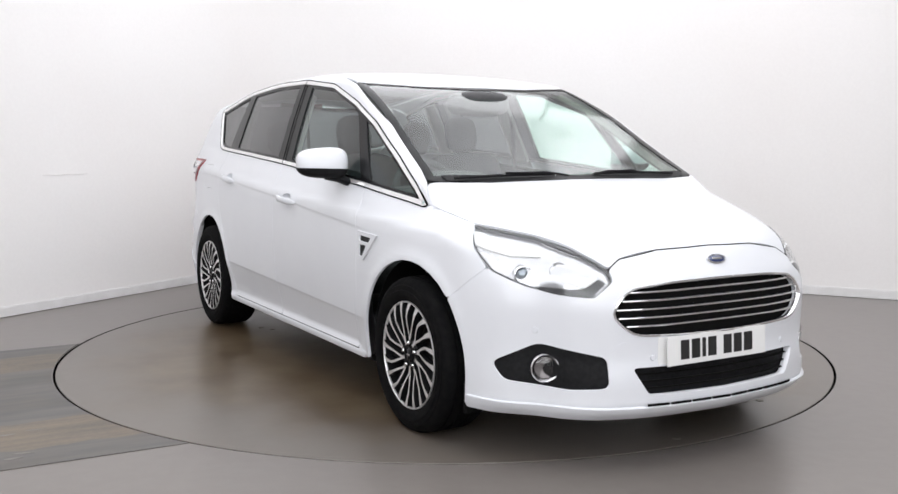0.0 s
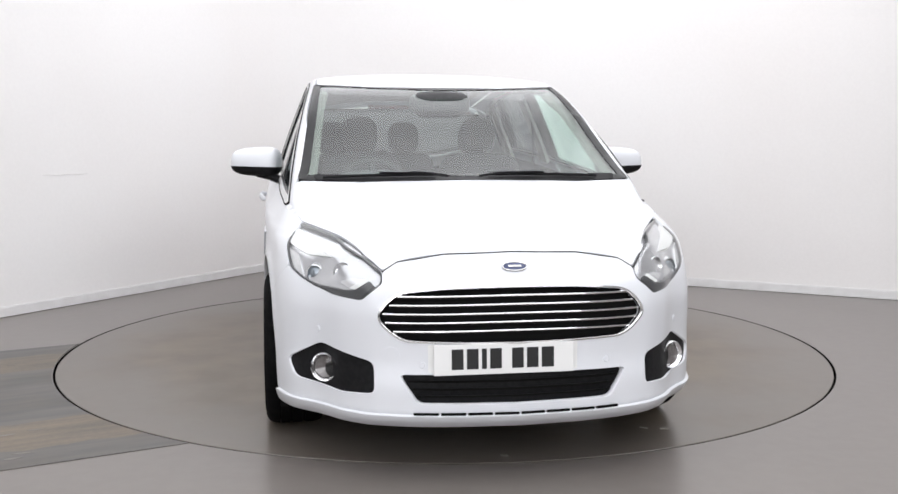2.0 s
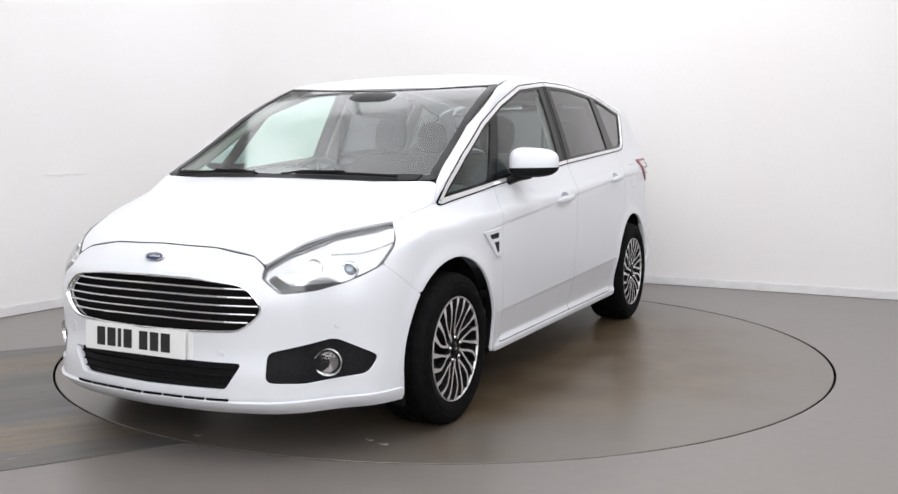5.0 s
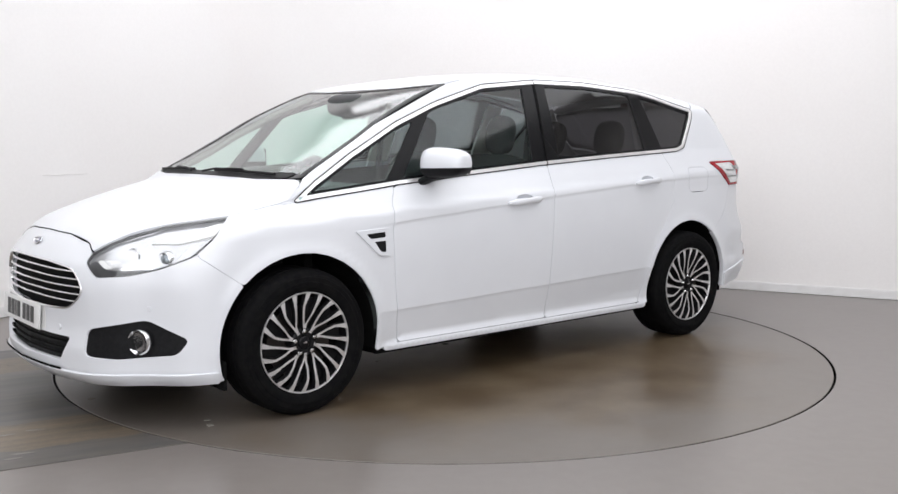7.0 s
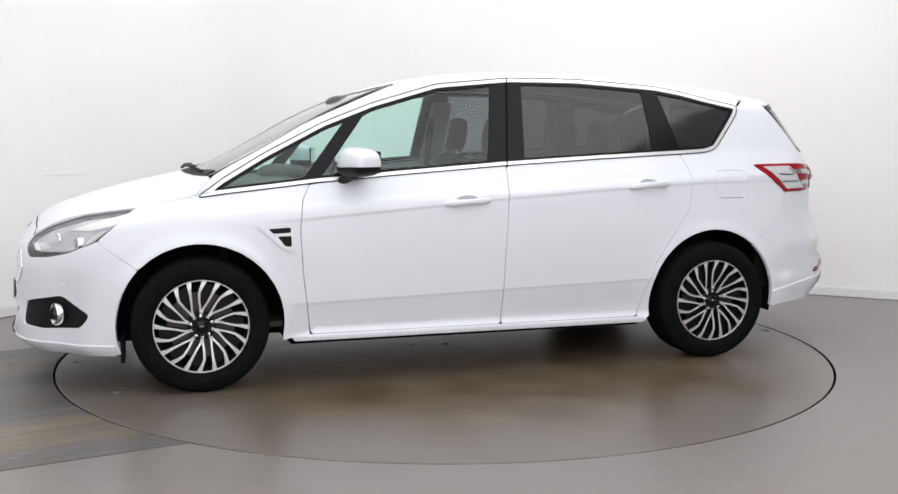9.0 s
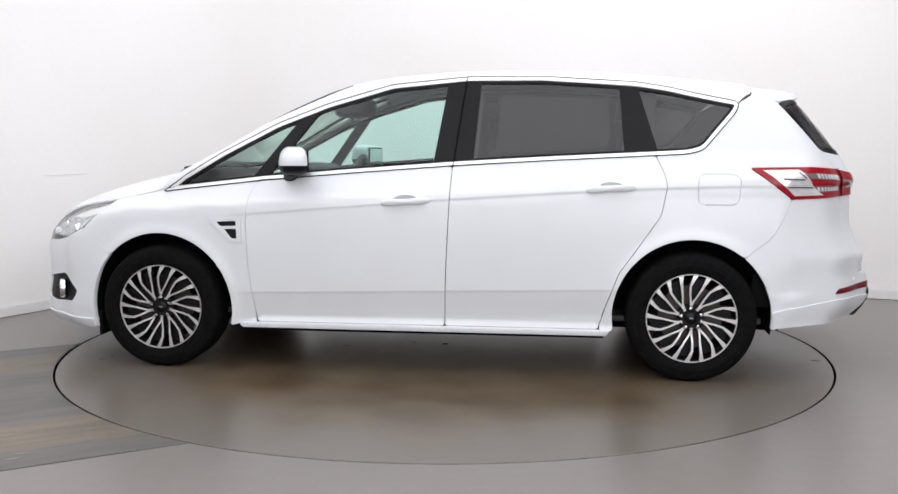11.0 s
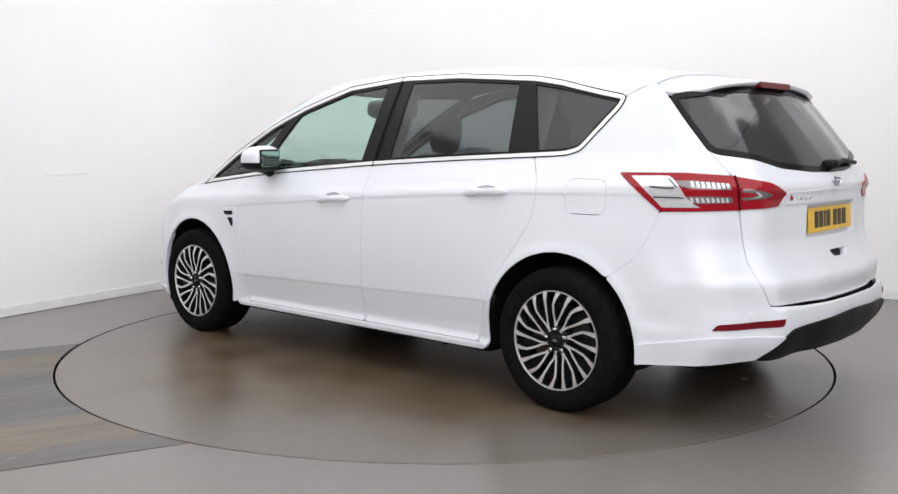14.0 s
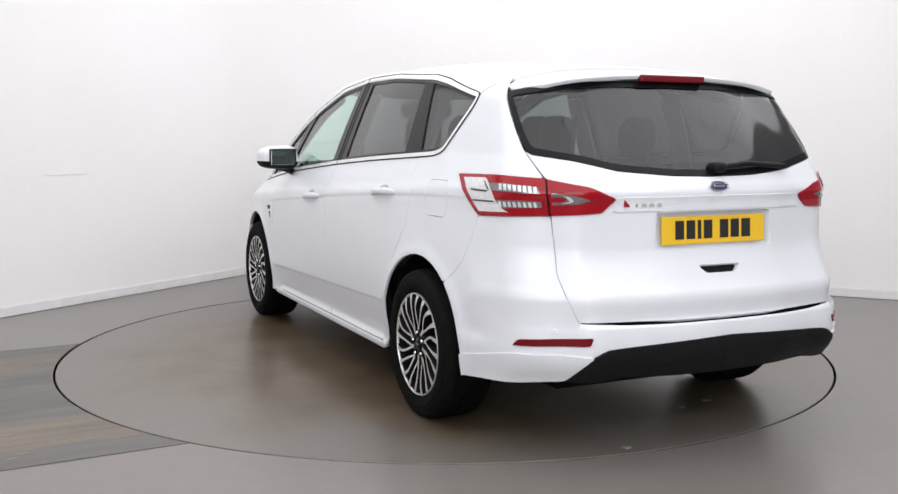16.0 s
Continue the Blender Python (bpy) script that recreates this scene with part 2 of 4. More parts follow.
def wall_line():
    """The plan of the cyclorama: two straight walls with a wide rounded corner."""
    a, da = Vector((-2.017, 2.783)), Vector((1.103, 1.924)).normalized()
    c, dc = Vector((1.829, 2.533)), Vector((1.726, -.873)).normalized()
    # the corner where both lines meet
    den = da.x * dc.y - da.y * dc.x
    s = ((c.x - a.x) * dc.y - (c.y - a.y) * dc.x) / den
    k = a + da * s
    cut = 1.1
    p0, p1 = k - da * cut, k + dc * cut
    pts = [p0 - da * 12.5, p0 - da * 4]
    for i in range(17):
        t = i / 16
        pts.append(p0 * (1 - t) ** 2 + k * 2 * t * (1 - t) + p1 * t * t)
    pts += [p1 + dc * 4, p1 + dc * 8.5]
    return pts


def band(line, z0, z1, out0, out1):
    """A wall of thickness along a plan line."""
    v, f = [], []
    n = len(line)
    for i, p in enumerate(line):
        d = (line[min(i + 1, n - 1)] - line[max(i - 1, 0)]).normalized()
        o = Vector((-d.y, d.x))
        for w, z in ((out0, z0), (out0, z1), (out1, z1), (out1, z0)):
            q = p + o * w
            v.append((q.x, q.y, z))
    for i in range(n - 1):
        for j in range(4):
            f.append((i * 4 + j, i * 4 + (j + 1) % 4, i * 4 + 4 + (j + 1) % 4, i * 4 + 4 + j))
    f += [(3, 2, 1, 0), tuple(n * 4 - 4 + j for j in range(4))]
    return v, f


LINE = wall_line()
tagged(link("wall_north", band(LINE, 0, CEILING, 0, .15), WALL, smooth=True), "plain white painted studio wall with a rounded corner and faint scuffs", "wall", kind="structure")
tagged(link("baseboard", joined(band(LINE, .004, .066, -.014, -.002), band(LINE, .066, .074, -.009, -.002)), SKIRT, smooth=True), "white painted skirting board along the studio wall", "skirting board", kind="structure")
# added wall behind the camera, never in view, that sends light back
a, b = LINE[0], LINE[-1]
tagged(link("wall_south", band([b, Vector((b.x, -10.2)), Vector((a.x, -10.2)), a], 0, CEILING, 0, .15), BOUNCE_WALL), "unseen white wall added behind the camera to close the studio and bounce light", "wall", kind="structure")
tagged(link("ceiling", box(26, 24, .1, 0, at=(1, -4, CEILING + .05)), CEIL), "plain white studio ceiling", "ceiling", kind="structure")
for lx, ly, w, h, glow in LAMPS:
    bars = joined(box(w, .008, .06, .001, 1, at=(0, h / 2, 0)), box(w, .008, .06, .001, 1, at=(0, -h / 2, 0)), box(.008, h, .06, .001, 1, at=(w / 2, 0, 0)), box(.008, h, .06, .001, 1, at=(-w / 2, 0, 0)), box(w, h, .015, 0, at=(0, 0, .025)))
    ob = link("ceiling_light", bars, WHITE_METAL)
    ob.location = (lx, ly, CEILING - .036)
    tagged(ob, "flat white light panel frame fixed to the ceiling", "ceiling light", "studio light panels")

# the soft lights' housings on their stands
for lx, ly, lz, w, h, glow in SOFTBOXES:
    stand = new("studio_softbox")
    stand.location = (lx, ly, 0)
    link("housing", joined(box(w, .015, h, 0, at=(0, -.03, lz)), box(w + .03, .12, .02, .003, 1, at=(0, .03, lz + h / 2 + .01)), box(w + .03, .12, .02, .003, 1, at=(0, .03, lz - h / 2 - .01)), box(.02, .12, h, .003, 1, at=(w / 2 + .01, .03, lz)), box(.02, .12, h, .003, 1, at=(-w / 2 - .01, .03, lz))), WHITE_METAL, stand)
    link("pole", tube([(0, -.06, .03), (0, -.06, lz + .3)], .018, 10), UNDER, stand, "black stand pole")
    for a in (90, 210, 330):
        link("leg", tube([(0, -.06, .35), (.5 * math.cos(radians(a)), -.06 - .5 * math.sin(radians(a)), .012)], .012, 8), UNDER, stand)
    tagged(stand, "wide upright white softbox on a black stand", "softbox", "studio softboxes")

# the turntable
n = 160
prof = [(R - .013, -.07), (R - .013, -.003), (R - .016, 0), (1.6, 0), (.8, 0), (.02, 0)]
turntable = link("turntable", lathe(prof[1:], n, "z"), TABLE)
link("turntable_edge", lathe(prof[:2], n, "z"), SEAM, turntable, "black steel edge")
tagged(turntable, "round floor-level car turntable painted taupe, lightly soiled", "turntable")


# marks on the wall and pale flakes that stand in for glints on the floor
def wall_point(s, z, out=-.003):
    """A point on the left wall, s metres along from a fixed spot."""
    a, d = Vector((-3.12, .859)), Vector((1.103, 1.924)).normalized()
    p = a + d * s + Vector((-d.y, d.x)) * out
    return p.x, p.y, z


MARK = material("grey_scuff", (.76, .745, .73), .8)
tagged(link("wall_scratch", tube([wall_point(.40 + .05 * i, .985 + .003 * math.sin(i * 1.7)) for i in range(9)], .0022, 5), MARK), "faint grey scratch on the white studio wall", "scratch")
rnd = random.Random(5)
GLINT_FLAKE = material("pale_floor_glint", (.25, .235, .21), .8)
for a, r in ((19, 2.0), (17, 1.95), (175, 2.16), (-167, 1.8), (-161, 1.81), (-142, 1.23), (-143, 1.33), (14, 1.54), (11, .6), (-3, 2.14), (-10, .21)):
    pts = [(rnd.uniform(.012, .03) * math.cos(k), rnd.uniform(.010, .022) * math.sin(k)) for k in (.2, 1.1, 2.3, 3.4, 4.4, 5.5)]
    ob = link("glint_flake", moved(prism(pts, .0, .002), pose(r * math.cos(radians(a)), r * math.sin(radians(a)), .0005, 0, 0, a * 3)), GLINT_FLAKE, turntable, "small pale flake standing in for a glint on the floor")

# ---- the car's body as one smooth surface (x forward, y to its left, z up, origin midway between the axles) ----
def curve(xs, ys):
    """A smooth monotone curve through knots."""
    xs, ys = np.array(xs, float), np.array(ys, float)
    h, d = np.diff(xs), np.diff(ys) / np.diff(xs)
    m = np.zeros(len(xs))
    m[0], m[-1] = d[0], d[-1]
    for i in range(1, len(xs) - 1):
        if d[i - 1] * d[i] > 0:
            w1, w2 = 2 * h[i] + h[i - 1], h[i] + 2 * h[i - 1]
            m[i] = (w1 + w2) / (w1 / d[i - 1] + w2 / d[i])

    def at(x):
        x = np.clip(x, xs[0], xs[-1])
        i = np.clip(np.searchsorted(xs, x) - 1, 0, len(xs) - 2)
        t = (x - xs[i]) / h[i]
        return (ys[i] * (1 + 2 * t) * (1 - t) ** 2 + m[i] * h[i] * t * (1 - t) ** 2
                + ys[i + 1] * t * t * (3 - 2 * t) + m[i + 1] * h[i] * t * t * (t - 1))
    return at


BELT = curve((-2.3, -1.65, -1.24, -.18, .8, 1.417, 1.72, 2.2, 2.4), (1.215, 1.19, 1.169, 1.11, 1.035, .966, .915, .79, .74))
SIDE = curve((.15, .19, .24, .29, .36, .42, .52, .66, .80, .90, .955, 1.0, 1.06, 1.11),
             (.84, .880, .898, .905, .910, .915, .922, .930, .934, .934, .930, .908, .880, .857))
TAPER_LOW = curve((-2.4, -1.86, -1.43, -.8, .8, 1.43, 1.83, 2.4), (.93, .97, .995, 1, 1, 1, .955, .90))
TAPER_HIGH = curve((-2.4, -2.1, -1.7, -1.43, -1, -.5, .5, 1, 1.417, 1.72, 2.2, 2.4), (.87, .905, .935, .948, .975, .995, 1, .985, .948, .912, .80, .76))
NOSE = curve((.17, .21, .26, .33, .45, .60, .70, .76, .82, .87, .95, 1.6), (2.25, 2.33, 2.375, 2.375, 2.36, 2.365, 2.345, 2.31, 2.27, 2.23, 2.20, 2.1))
NOSE_BOW = curve((0, .25, .515, .62, .70, .83, .90, .95, 1.2), (0, .02, .092, .17, .275, .42, .58, .8, 2.0))
TAIL = curve((.20, .317, .40, .45, .548, .557, .640, .648, .70, .84, 1.0, 1.04, 1.09, 1.15, 1.47, 1.6), (2.32, 2.37, 2.43, 2.445, 2.438, 2.409, 2.417, 2.416, 2.387, 2.338, 2.335, 2.345, 2.32, 2.285, 2.03, 1.93))
TAIL_BOW = curve((0, .25, .45, .605, .69, .82, .86, .90, .95, 1.2), (0, .01, .045, .07, .145, .275, .40, .50, .75, 2.0))
TOP = curve((-2.3, -1.956, -1.548, -1.155, -.778, -.414, -.063, .275, .474, .765, 1.081, 1.296, 1.44, 1.56, 1.842, 2.055, 2.2, 2.3, 2.4),
            (1.46, 1.538, 1.592, 1.625, 1.648, 1.648, 1.632, 1.584, 1.527, 1.405, 1.238, 1.136, 1.078, 1.052, .988, .925, .868, .80, .72))
TOP_BOW = curve((-.4, .3, .8, 1.3, 1.45, 1.9, 2.4), (0, 0, .02, .09, .13, .32, .34))
CROWN = curve((-2.3, -1.8, -1.65, -1.13, -.3, 0, .45, 1.34, 1.5, 1.9, 2.4), (.09, .10, .105, .085, .060, .042, .008, .010, .045, .055, .06))
SHOULDER = curve((-2.2, -1.71, -1.27, -.13, .42, .92, 1.3), (1.02, 1.015, 1.003, .937, .893, .852, .81))
SHOULDER_FADE = curve((-2.1, -1.75, -1.3, .8, 1.15), (0, .6, 1, 1, 0))
TUCK_FADE = curve((-1.15, -.95, .85, 1.05), (0, 1, 1, 0))


def smax(a, b, k):
    h = np.clip(k - np.abs(a - b), 0, None) / k
    return np.maximum(a, b) + h * h * k * .25


def half_width(x, z):
    zb = BELT(x)
    w = SIDE(z - (zb - 1.11) * np.clip((z - .6) / .45, 0, 1))
    h = np.clip(z - zb, 0, None)
    w = np.where(h > 0, .857 - .33 * h - .12 * h * h, w)
    d = SHOULDER(x) - z
    w = w - .0055 * SHOULDER_FADE(x) * np.clip(d / .016, 0, 1) * np.exp(-np.clip(d, 0, None) / .16)
    d = .449 - .026 * x - z
    w = w - TUCK_FADE(x) * (.13 * np.clip(d, 0, .14) + .003 * np.clip(d / .016, 0, 1)) * np.clip((z - .25) / .03, 0, 1)
    d = .607 - .0707 * (x + 1.88) - z
    w = w - np.clip((-1.80 - x) / .14, 0, 1) * .11 * np.clip(d, 0, .11) * np.clip((z - .43) / .05, 0, 1)
    k = np.clip((z - .45) / .5, 0, 1)
    w = w * (TAPER_LOW(x) * (1 - k) + TAPER_HIGH(x) * k)
    for hub in (1.425, -1.425):
        r = np.hypot(x - hub, z - .335)
        w = w + .009 * np.exp(-((r - .41) / .035) ** 2) * (z < .9)
    return w


def outside(x, y, z):
    """Below zero in the body, above zero outside."""
    a = np.abs(y)
    side = a - half_width(x, z)
    q = np.clip(a / .7, 0, 1.4)
    top = z - TOP(x + TOP_BOW(x) * a * a) + CROWN(x) * (.55 * q ** 2 + .45 * q ** 5)
    nose = x - NOSE(z) + NOSE_BOW(a)
    tail = -x - TAIL(z) + TAIL_BOW(a)
    return smax(smax(side, top, .04), smax(nose, tail, .02), .06)


FAN = 1.3


def solve(o, d, far=2.6):
    """Where rays from inside leave the body."""
    lo, hi = np.zeros(len(o)), np.full(len(o), far)
    for _ in range(40):
        mid = (lo + hi) / 2
        p = o + d * mid[:, None]
        inside = outside(p[:, 0], p[:, 1], p[:, 2]) < 0
        lo, hi = np.where(inside, mid, lo), np.where(inside, hi, mid)
    return o + d * lo[:, None]


def on_side(c):
    """Chart of the belt round the car: metres along it (angles past the fans) and height."""
    c = np.asarray(c, float).reshape(-1, 2)
    s, z = c[:, 0], c[:, 1]
    a = np.where(s > FAN, s - FAN, np.where(s < -FAN, s + FAN, 0))
    o = np.stack([np.clip(s, -FAN, FAN), s * 0, z], 1)
    return solve(o, np.stack([np.sin(a), np.cos(a), s * 0], 1))


def on_top(c):
    c = np.asarray(c, float).reshape(-1, 2)
    o = np.stack([c[:, 0], c[:, 1], c[:, 0] * 0 + .6], 1)
    return solve(o, np.tile([0., 0., 1.], (len(c), 1)))


def at_side(*xz):
    o = np.array([(x, 0, z) for x, z in xz], float)
    return solve(o, np.tile([0., 1., 0.], (len(o), 1)))


def at_front(*yz):
    o = np.array([(.9, y, z) for y, z in yz], float)
    return solve(o, np.tile([1., 0., 0.], (len(o), 1)))


def at_rear(*yz):
    o = np.array([(-1.0, y, z) for y, z in yz], float)
    return solve(o, np.tile([-1., 0., 0.], (len(o), 1)))


def side_chart(p):
    p = np.asarray(p, float)
    x, y = p[:, 0], p[:, 1]
    s = np.where(x > FAN, FAN + np.arctan2(x - FAN, y), np.where(x < -FAN, -FAN - np.arctan2(-FAN - x, y), x))
    return np.stack([s, p[:, 2]], 1)


def on_hoop(c):
    """Chart of hoops over the cabin: metres along the car and the angle over its middle."""
    c = np.asarray(c, float).reshape(-1, 2)
    o = np.stack([c[:, 0], c[:, 0] * 0, c[:, 0] * 0 + .85], 1)
    return solve(o, np.stack([c[:, 0] * 0, np.cos(c[:, 1]), np.sin(c[:, 1])], 1))


def hoop_chart(p):
    p = np.asarray(p, float)
    return np.stack([p[:, 0], np.arctan2(p[:, 2] - .85, p[:, 1])], 1)


def slope(p):
    """The body's outward normals."""
    e, g = 1e-3, []
    for i in range(3):
        d = np.zeros(3)
        d[i] = e
        a, b = p + d, p - d
        g.append(outside(*a.T) - outside(*b.T))
    g = np.stack(g, 1)
    return g / (np.linalg.norm(g, axis=1)[:, None] + 1e-12)


# ---- panels cut from the body surface ----
from mathutils.geometry import delaunay_2d_cdt


def fillet(poly, r):
    """Rounds the corners of a closed outline."""
    p, out = np.asarray(poly, float), []
    n = len(p)
    for i in range(n):
        a, b, c = p[i - 1], p[i], p[(i + 1) % n]
        la, lc = np.linalg.norm(a - b), np.linalg.norm(c - b)
        if la < 1e-6 or lc < 1e-6:
            continue
        q0, q1 = b + (a - b) * min(r / la, .49), b + (c - b) * min(r / lc, .49)
        for t in (0, .25, .5, .75, 1):
            out.append(q0 * (1 - t) ** 2 + b * 2 * t * (1 - t) + q1 * t * t)
    return np.array(out)


def dense(poly, step):
    p, out = np.asarray(poly, float), []
    for i in range(len(p)):
        a, b = p[i], p[(i + 1) % len(p)]
        k = np.linalg.norm(b - a)
        if k < 1e-5:
            continue
        m = max(1, int(math.ceil(k / step)))
        out += [a + (b - a) * j / m for j in range(m)]
    return np.array(out)


def area(p):
    return .5 * np.sum(p[:, 0] * np.roll(p[:, 1], -1) - np.roll(p[:, 0], -1) * p[:, 1])


def inset(poly, d):
    """Moves an outline inward by d."""
    p = np.asarray(poly, float)
    if area(p) < 0:
        p = p[::-1]
    e = np.roll(p, -1, 0) - p
    e = e / (np.linalg.norm(e, axis=1)[:, None] + 1e-9)
    nrm = np.stack([-e[:, 1], e[:, 0]], 1)
    prev = np.roll(nrm, 1, 0)
    m = nrm + prev
    m = m / np.clip((m * m).sum(1)[:, None], .6, None) * 2
    return p + m * d


def within(p, poly):
    x, y = p[:, 0][:, None], p[:, 1][:, None]
    a, b = poly, np.roll(poly, -1, 0)
    hit = ((a[:, 1] > y) != (b[:, 1] > y)) & (x < (b[:, 0] - a[:, 0]) * (y - a[:, 1]) / (b[:, 1] - a[:, 1] + 1e-12) + a[:, 0])
    return hit.sum(1) % 2 == 1


def clipped(poly, a, b):
    """The part of an outline to the left of the line from a to b."""
    out = []
    side = [(b[0] - a[0]) * (q[1] - a[1]) - (b[1] - a[1]) * (q[0] - a[0]) for q in poly]
    for i in range(len(poly)):
        p, q, s, t = poly[i], poly[(i + 1) % len(poly)], side[i], side[(i + 1) % len(poly)]
        if s >= 0:
            out.append(p)
        if s * t < 0:
            out.append(p + (q - p) * s / (s - t))
    return np.array(out)


def patch(outline, chart=on_side, holes=(), gap=.0016, lift=0.0, step=.035, rim=.014, corner=.02, folds=False):
    """A piece of the body's skin inside an outline in a chart, with its edges turned in."""
    loops = []
    for k, o in enumerate((outline, *holes)):
        o = np.asarray(o, float)
        if area(o) < 0:
            o = o[::-1]
        o = fillet(o, corner)
        o = inset(dense(o, step * .6), gap if k == 0 else -gap)
        loops.append(o)
    pts, edges = [], []
    for o in loops:
        k, n = len(pts), len(o)
        pts += [tuple(q) for q in o]
        edges += [(k + i, k + (i + 1) % n) for i in range(n)]
    lo, hi = loops[0].min(0), loops[0].max(0)
    gx, gy = np.meshgrid(np.arange(lo[0] + step / 2, hi[0], step), np.arange(lo[1] + step / 2, hi[1], step * .8))
    g = np.stack([gx.ravel(), gy.ravel()], 1)
    if folds:
        rows = np.arange(lo[0], hi[0], .014)
        lines = [(SHOULDER, (.004, -.002, -.018, -.026)), (lambda x: .449 - .026 * x, (.004, -.002, -.018, -.026))]
        extra = np.vstack([np.stack([rows, f(rows) + d], 1) for f, ds in lines for d in ds])
        near = np.min([np.abs(g[:, 1] - f(g[:, 0]) + .011) for f, ds in lines], 0) < .026
        g = np.vstack([g[~near], extra])
    if len(g):
        rimmed = np.array(pts)
        keep = within(g, loops[0])
        for o in loops[1:]:
            keep &= ~within(g, o)
        g = g[keep]
        if len(g):
            g = g[np.array([np.min(np.sum((rimmed - q) ** 2, 1)) > (.007 if folds else step * .4) ** 2 for q in g])]
        pts += [tuple(q) for q in g]
    v2, _, tris, *_ = delaunay_2d_cdt([Vector(q) for q in pts], edges, [], 0, 1e-6)
    v2 = np.array([tuple(q) for q in v2])
    tris = np.array([t for t in tris if len(t) == 3])
    c = v2[tris].mean(1)
    keep = within(c, loops[0])
    for o in loops[1:]:
        keep &= ~within(c, o)
    tris = tris[keep]
    p = chart(v2)
    nm = slope(p)
    p = p + nm * lift
    a, b, c = (p[tris[:, i]] for i in range(3))
    flip = (np.cross(b - a, c - a) * nm[tris[:, 0]]).sum(1) < 0
    tris[flip] = tris[flip][:, ::-1]
    verts, faces, norms = [q for q in p], [list(t) for t in tris], [q for q in nm]
    if rim:
        count = {}
        for t in tris:
            for i in range(3):
                count[(t[i], t[(i + 1) % 3])] = 1
        for (i, j) in list(count):
            if (j, i) not in count:
                e = p[j] - p[i]
                o = np.cross(e, nm[i])
                o = o / (np.linalg.norm(o) + 1e-12)
                k = len(verts)
                verts += [p[i], p[j], p[j] - nm[j] * rim, p[i] - nm[i] * rim]
                norms += [o * .8 + nm[i] * .6, o * .8 + nm[j] * .6, o, o]
                faces.append([k + 1, k, k + 3, k + 2])
    return verts, faces, norms


def mirrored(data):
    return moved(data, MIRROR_Y)


def pair(name, data, mat, parent, label=""):
    """One part on the car's left and its mirror image on the right."""
    return link(name, data, mat, parent, label), link(name, mirrored(data), mat, parent, label)


def both(half):
    """Closes a half outline that runs from one side to the car's middle."""
    half = np.asarray(half, float)
    return np.vstack([half, half[::-1] * (1, -1, 1)])


def arc(cx, a0, a1, r=.405, n=14):
    return [(cx + r * math.cos(radians(a0 + (a1 - a0) * i / n)), .335 + r * math.sin(radians(a0 + (a1 - a0) * i / n))) for i in range(n + 1)]


S = lambda *p: side_chart(at_side(*p))
car = new("car")
tagged(car, "white people carrier with chrome window trim parked on a turntable", "car")

# outlines in the side view (along, height)
LOW = [(1.425, .962), (.848, 1.030), (.403, 1.068), (-.178, 1.112), (-.703, 1.143), (-1.233, 1.169), (-1.40, 1.178)]
BACK = [(-1.475, 1.198), (-1.53, 1.262), (-1.645, 1.396), (-1.66, 1.444)]
HIGH = [(-1.139, 1.548), (-.647, 1.580), (-.247, 1.580), (.165, 1.541), (.52, 1.437), (.793, 1.331), (1.092, 1.176), (1.30, 1.052)]
DOOR_F = [(.877, 1.026), (.92, .944), (.935, .803), (.924, .572), (.896, .334), (.885, .262)]
DOOR_M = [(-.178, 1.112), (-.165, .85), (-.15, .55), (-.141, .262)]
DOOR_R = [(-1.233, 1.169), (-1.280, 1.068), (-1.291, 1.005), (-1.262, .86), (-1.172, .73), (-1.05, .56), (-.985, .38), (-.95, .262)]
LAMP = np.array([(1.717, .786, .914), (1.957, .632, .878), (2.130, .535, .815), (2.215, .480, .765), (2.250, .486, .725), (2.236, .560, .664), (2.130, .660, .672), (2.036, .732, .696), (1.915, .812, .748), (1.817, .829, .828)])
LAMP = on_side(side_chart(LAMP))
HOOD_EDGE = [tuple(LAMP[3, :2]), (2.207, .425), (2.223, .254), (2.236, .12), (2.239, 0)]

GRIPS = ((.062, .926), (-1.005, .999))


def grip_cup(x, z):
    """The outline of the hollow behind a door handle."""
    return S(*[(x + .060 * math.cos(a * .3927), z + .010 + .021 * math.sin(a * .3927)) for a in range(16)])


fender = patch(S(*LOW[:1], (1.55, .944), (1.717, .914), (1.817, .828), (1.900, .758), *arc(1.425, 44, 194), (.985, .250), (.889, .250), *DOOR_F[4::-1], (.895, 1.024)), step=.03, folds=True, gap=.0014)
pair("fender", fender, PAINT, car)
front_door = patch(S(*DOOR_F, *DOOR_M[::-1], LOW[2]), holes=[grip_cup(*GRIPS[0])], step=.03, folds=True, gap=.0023)
rear_door = patch(S(*DOOR_M, *DOOR_R[::-1], LOW[4]), holes=[grip_cup(*GRIPS[1])], step=.03, folds=True, gap=.0023)
doors_f = pair("front_door", front_door, PAINT, car)
doors_r = pair("rear_door", rear_door, PAINT, car)
sill = patch(S((.985, .262), (.975, .228), (-1.0, .226), (-1.01, .262)), lift=.001, rim=.03)
pair("sill", sill, PAINT, car)

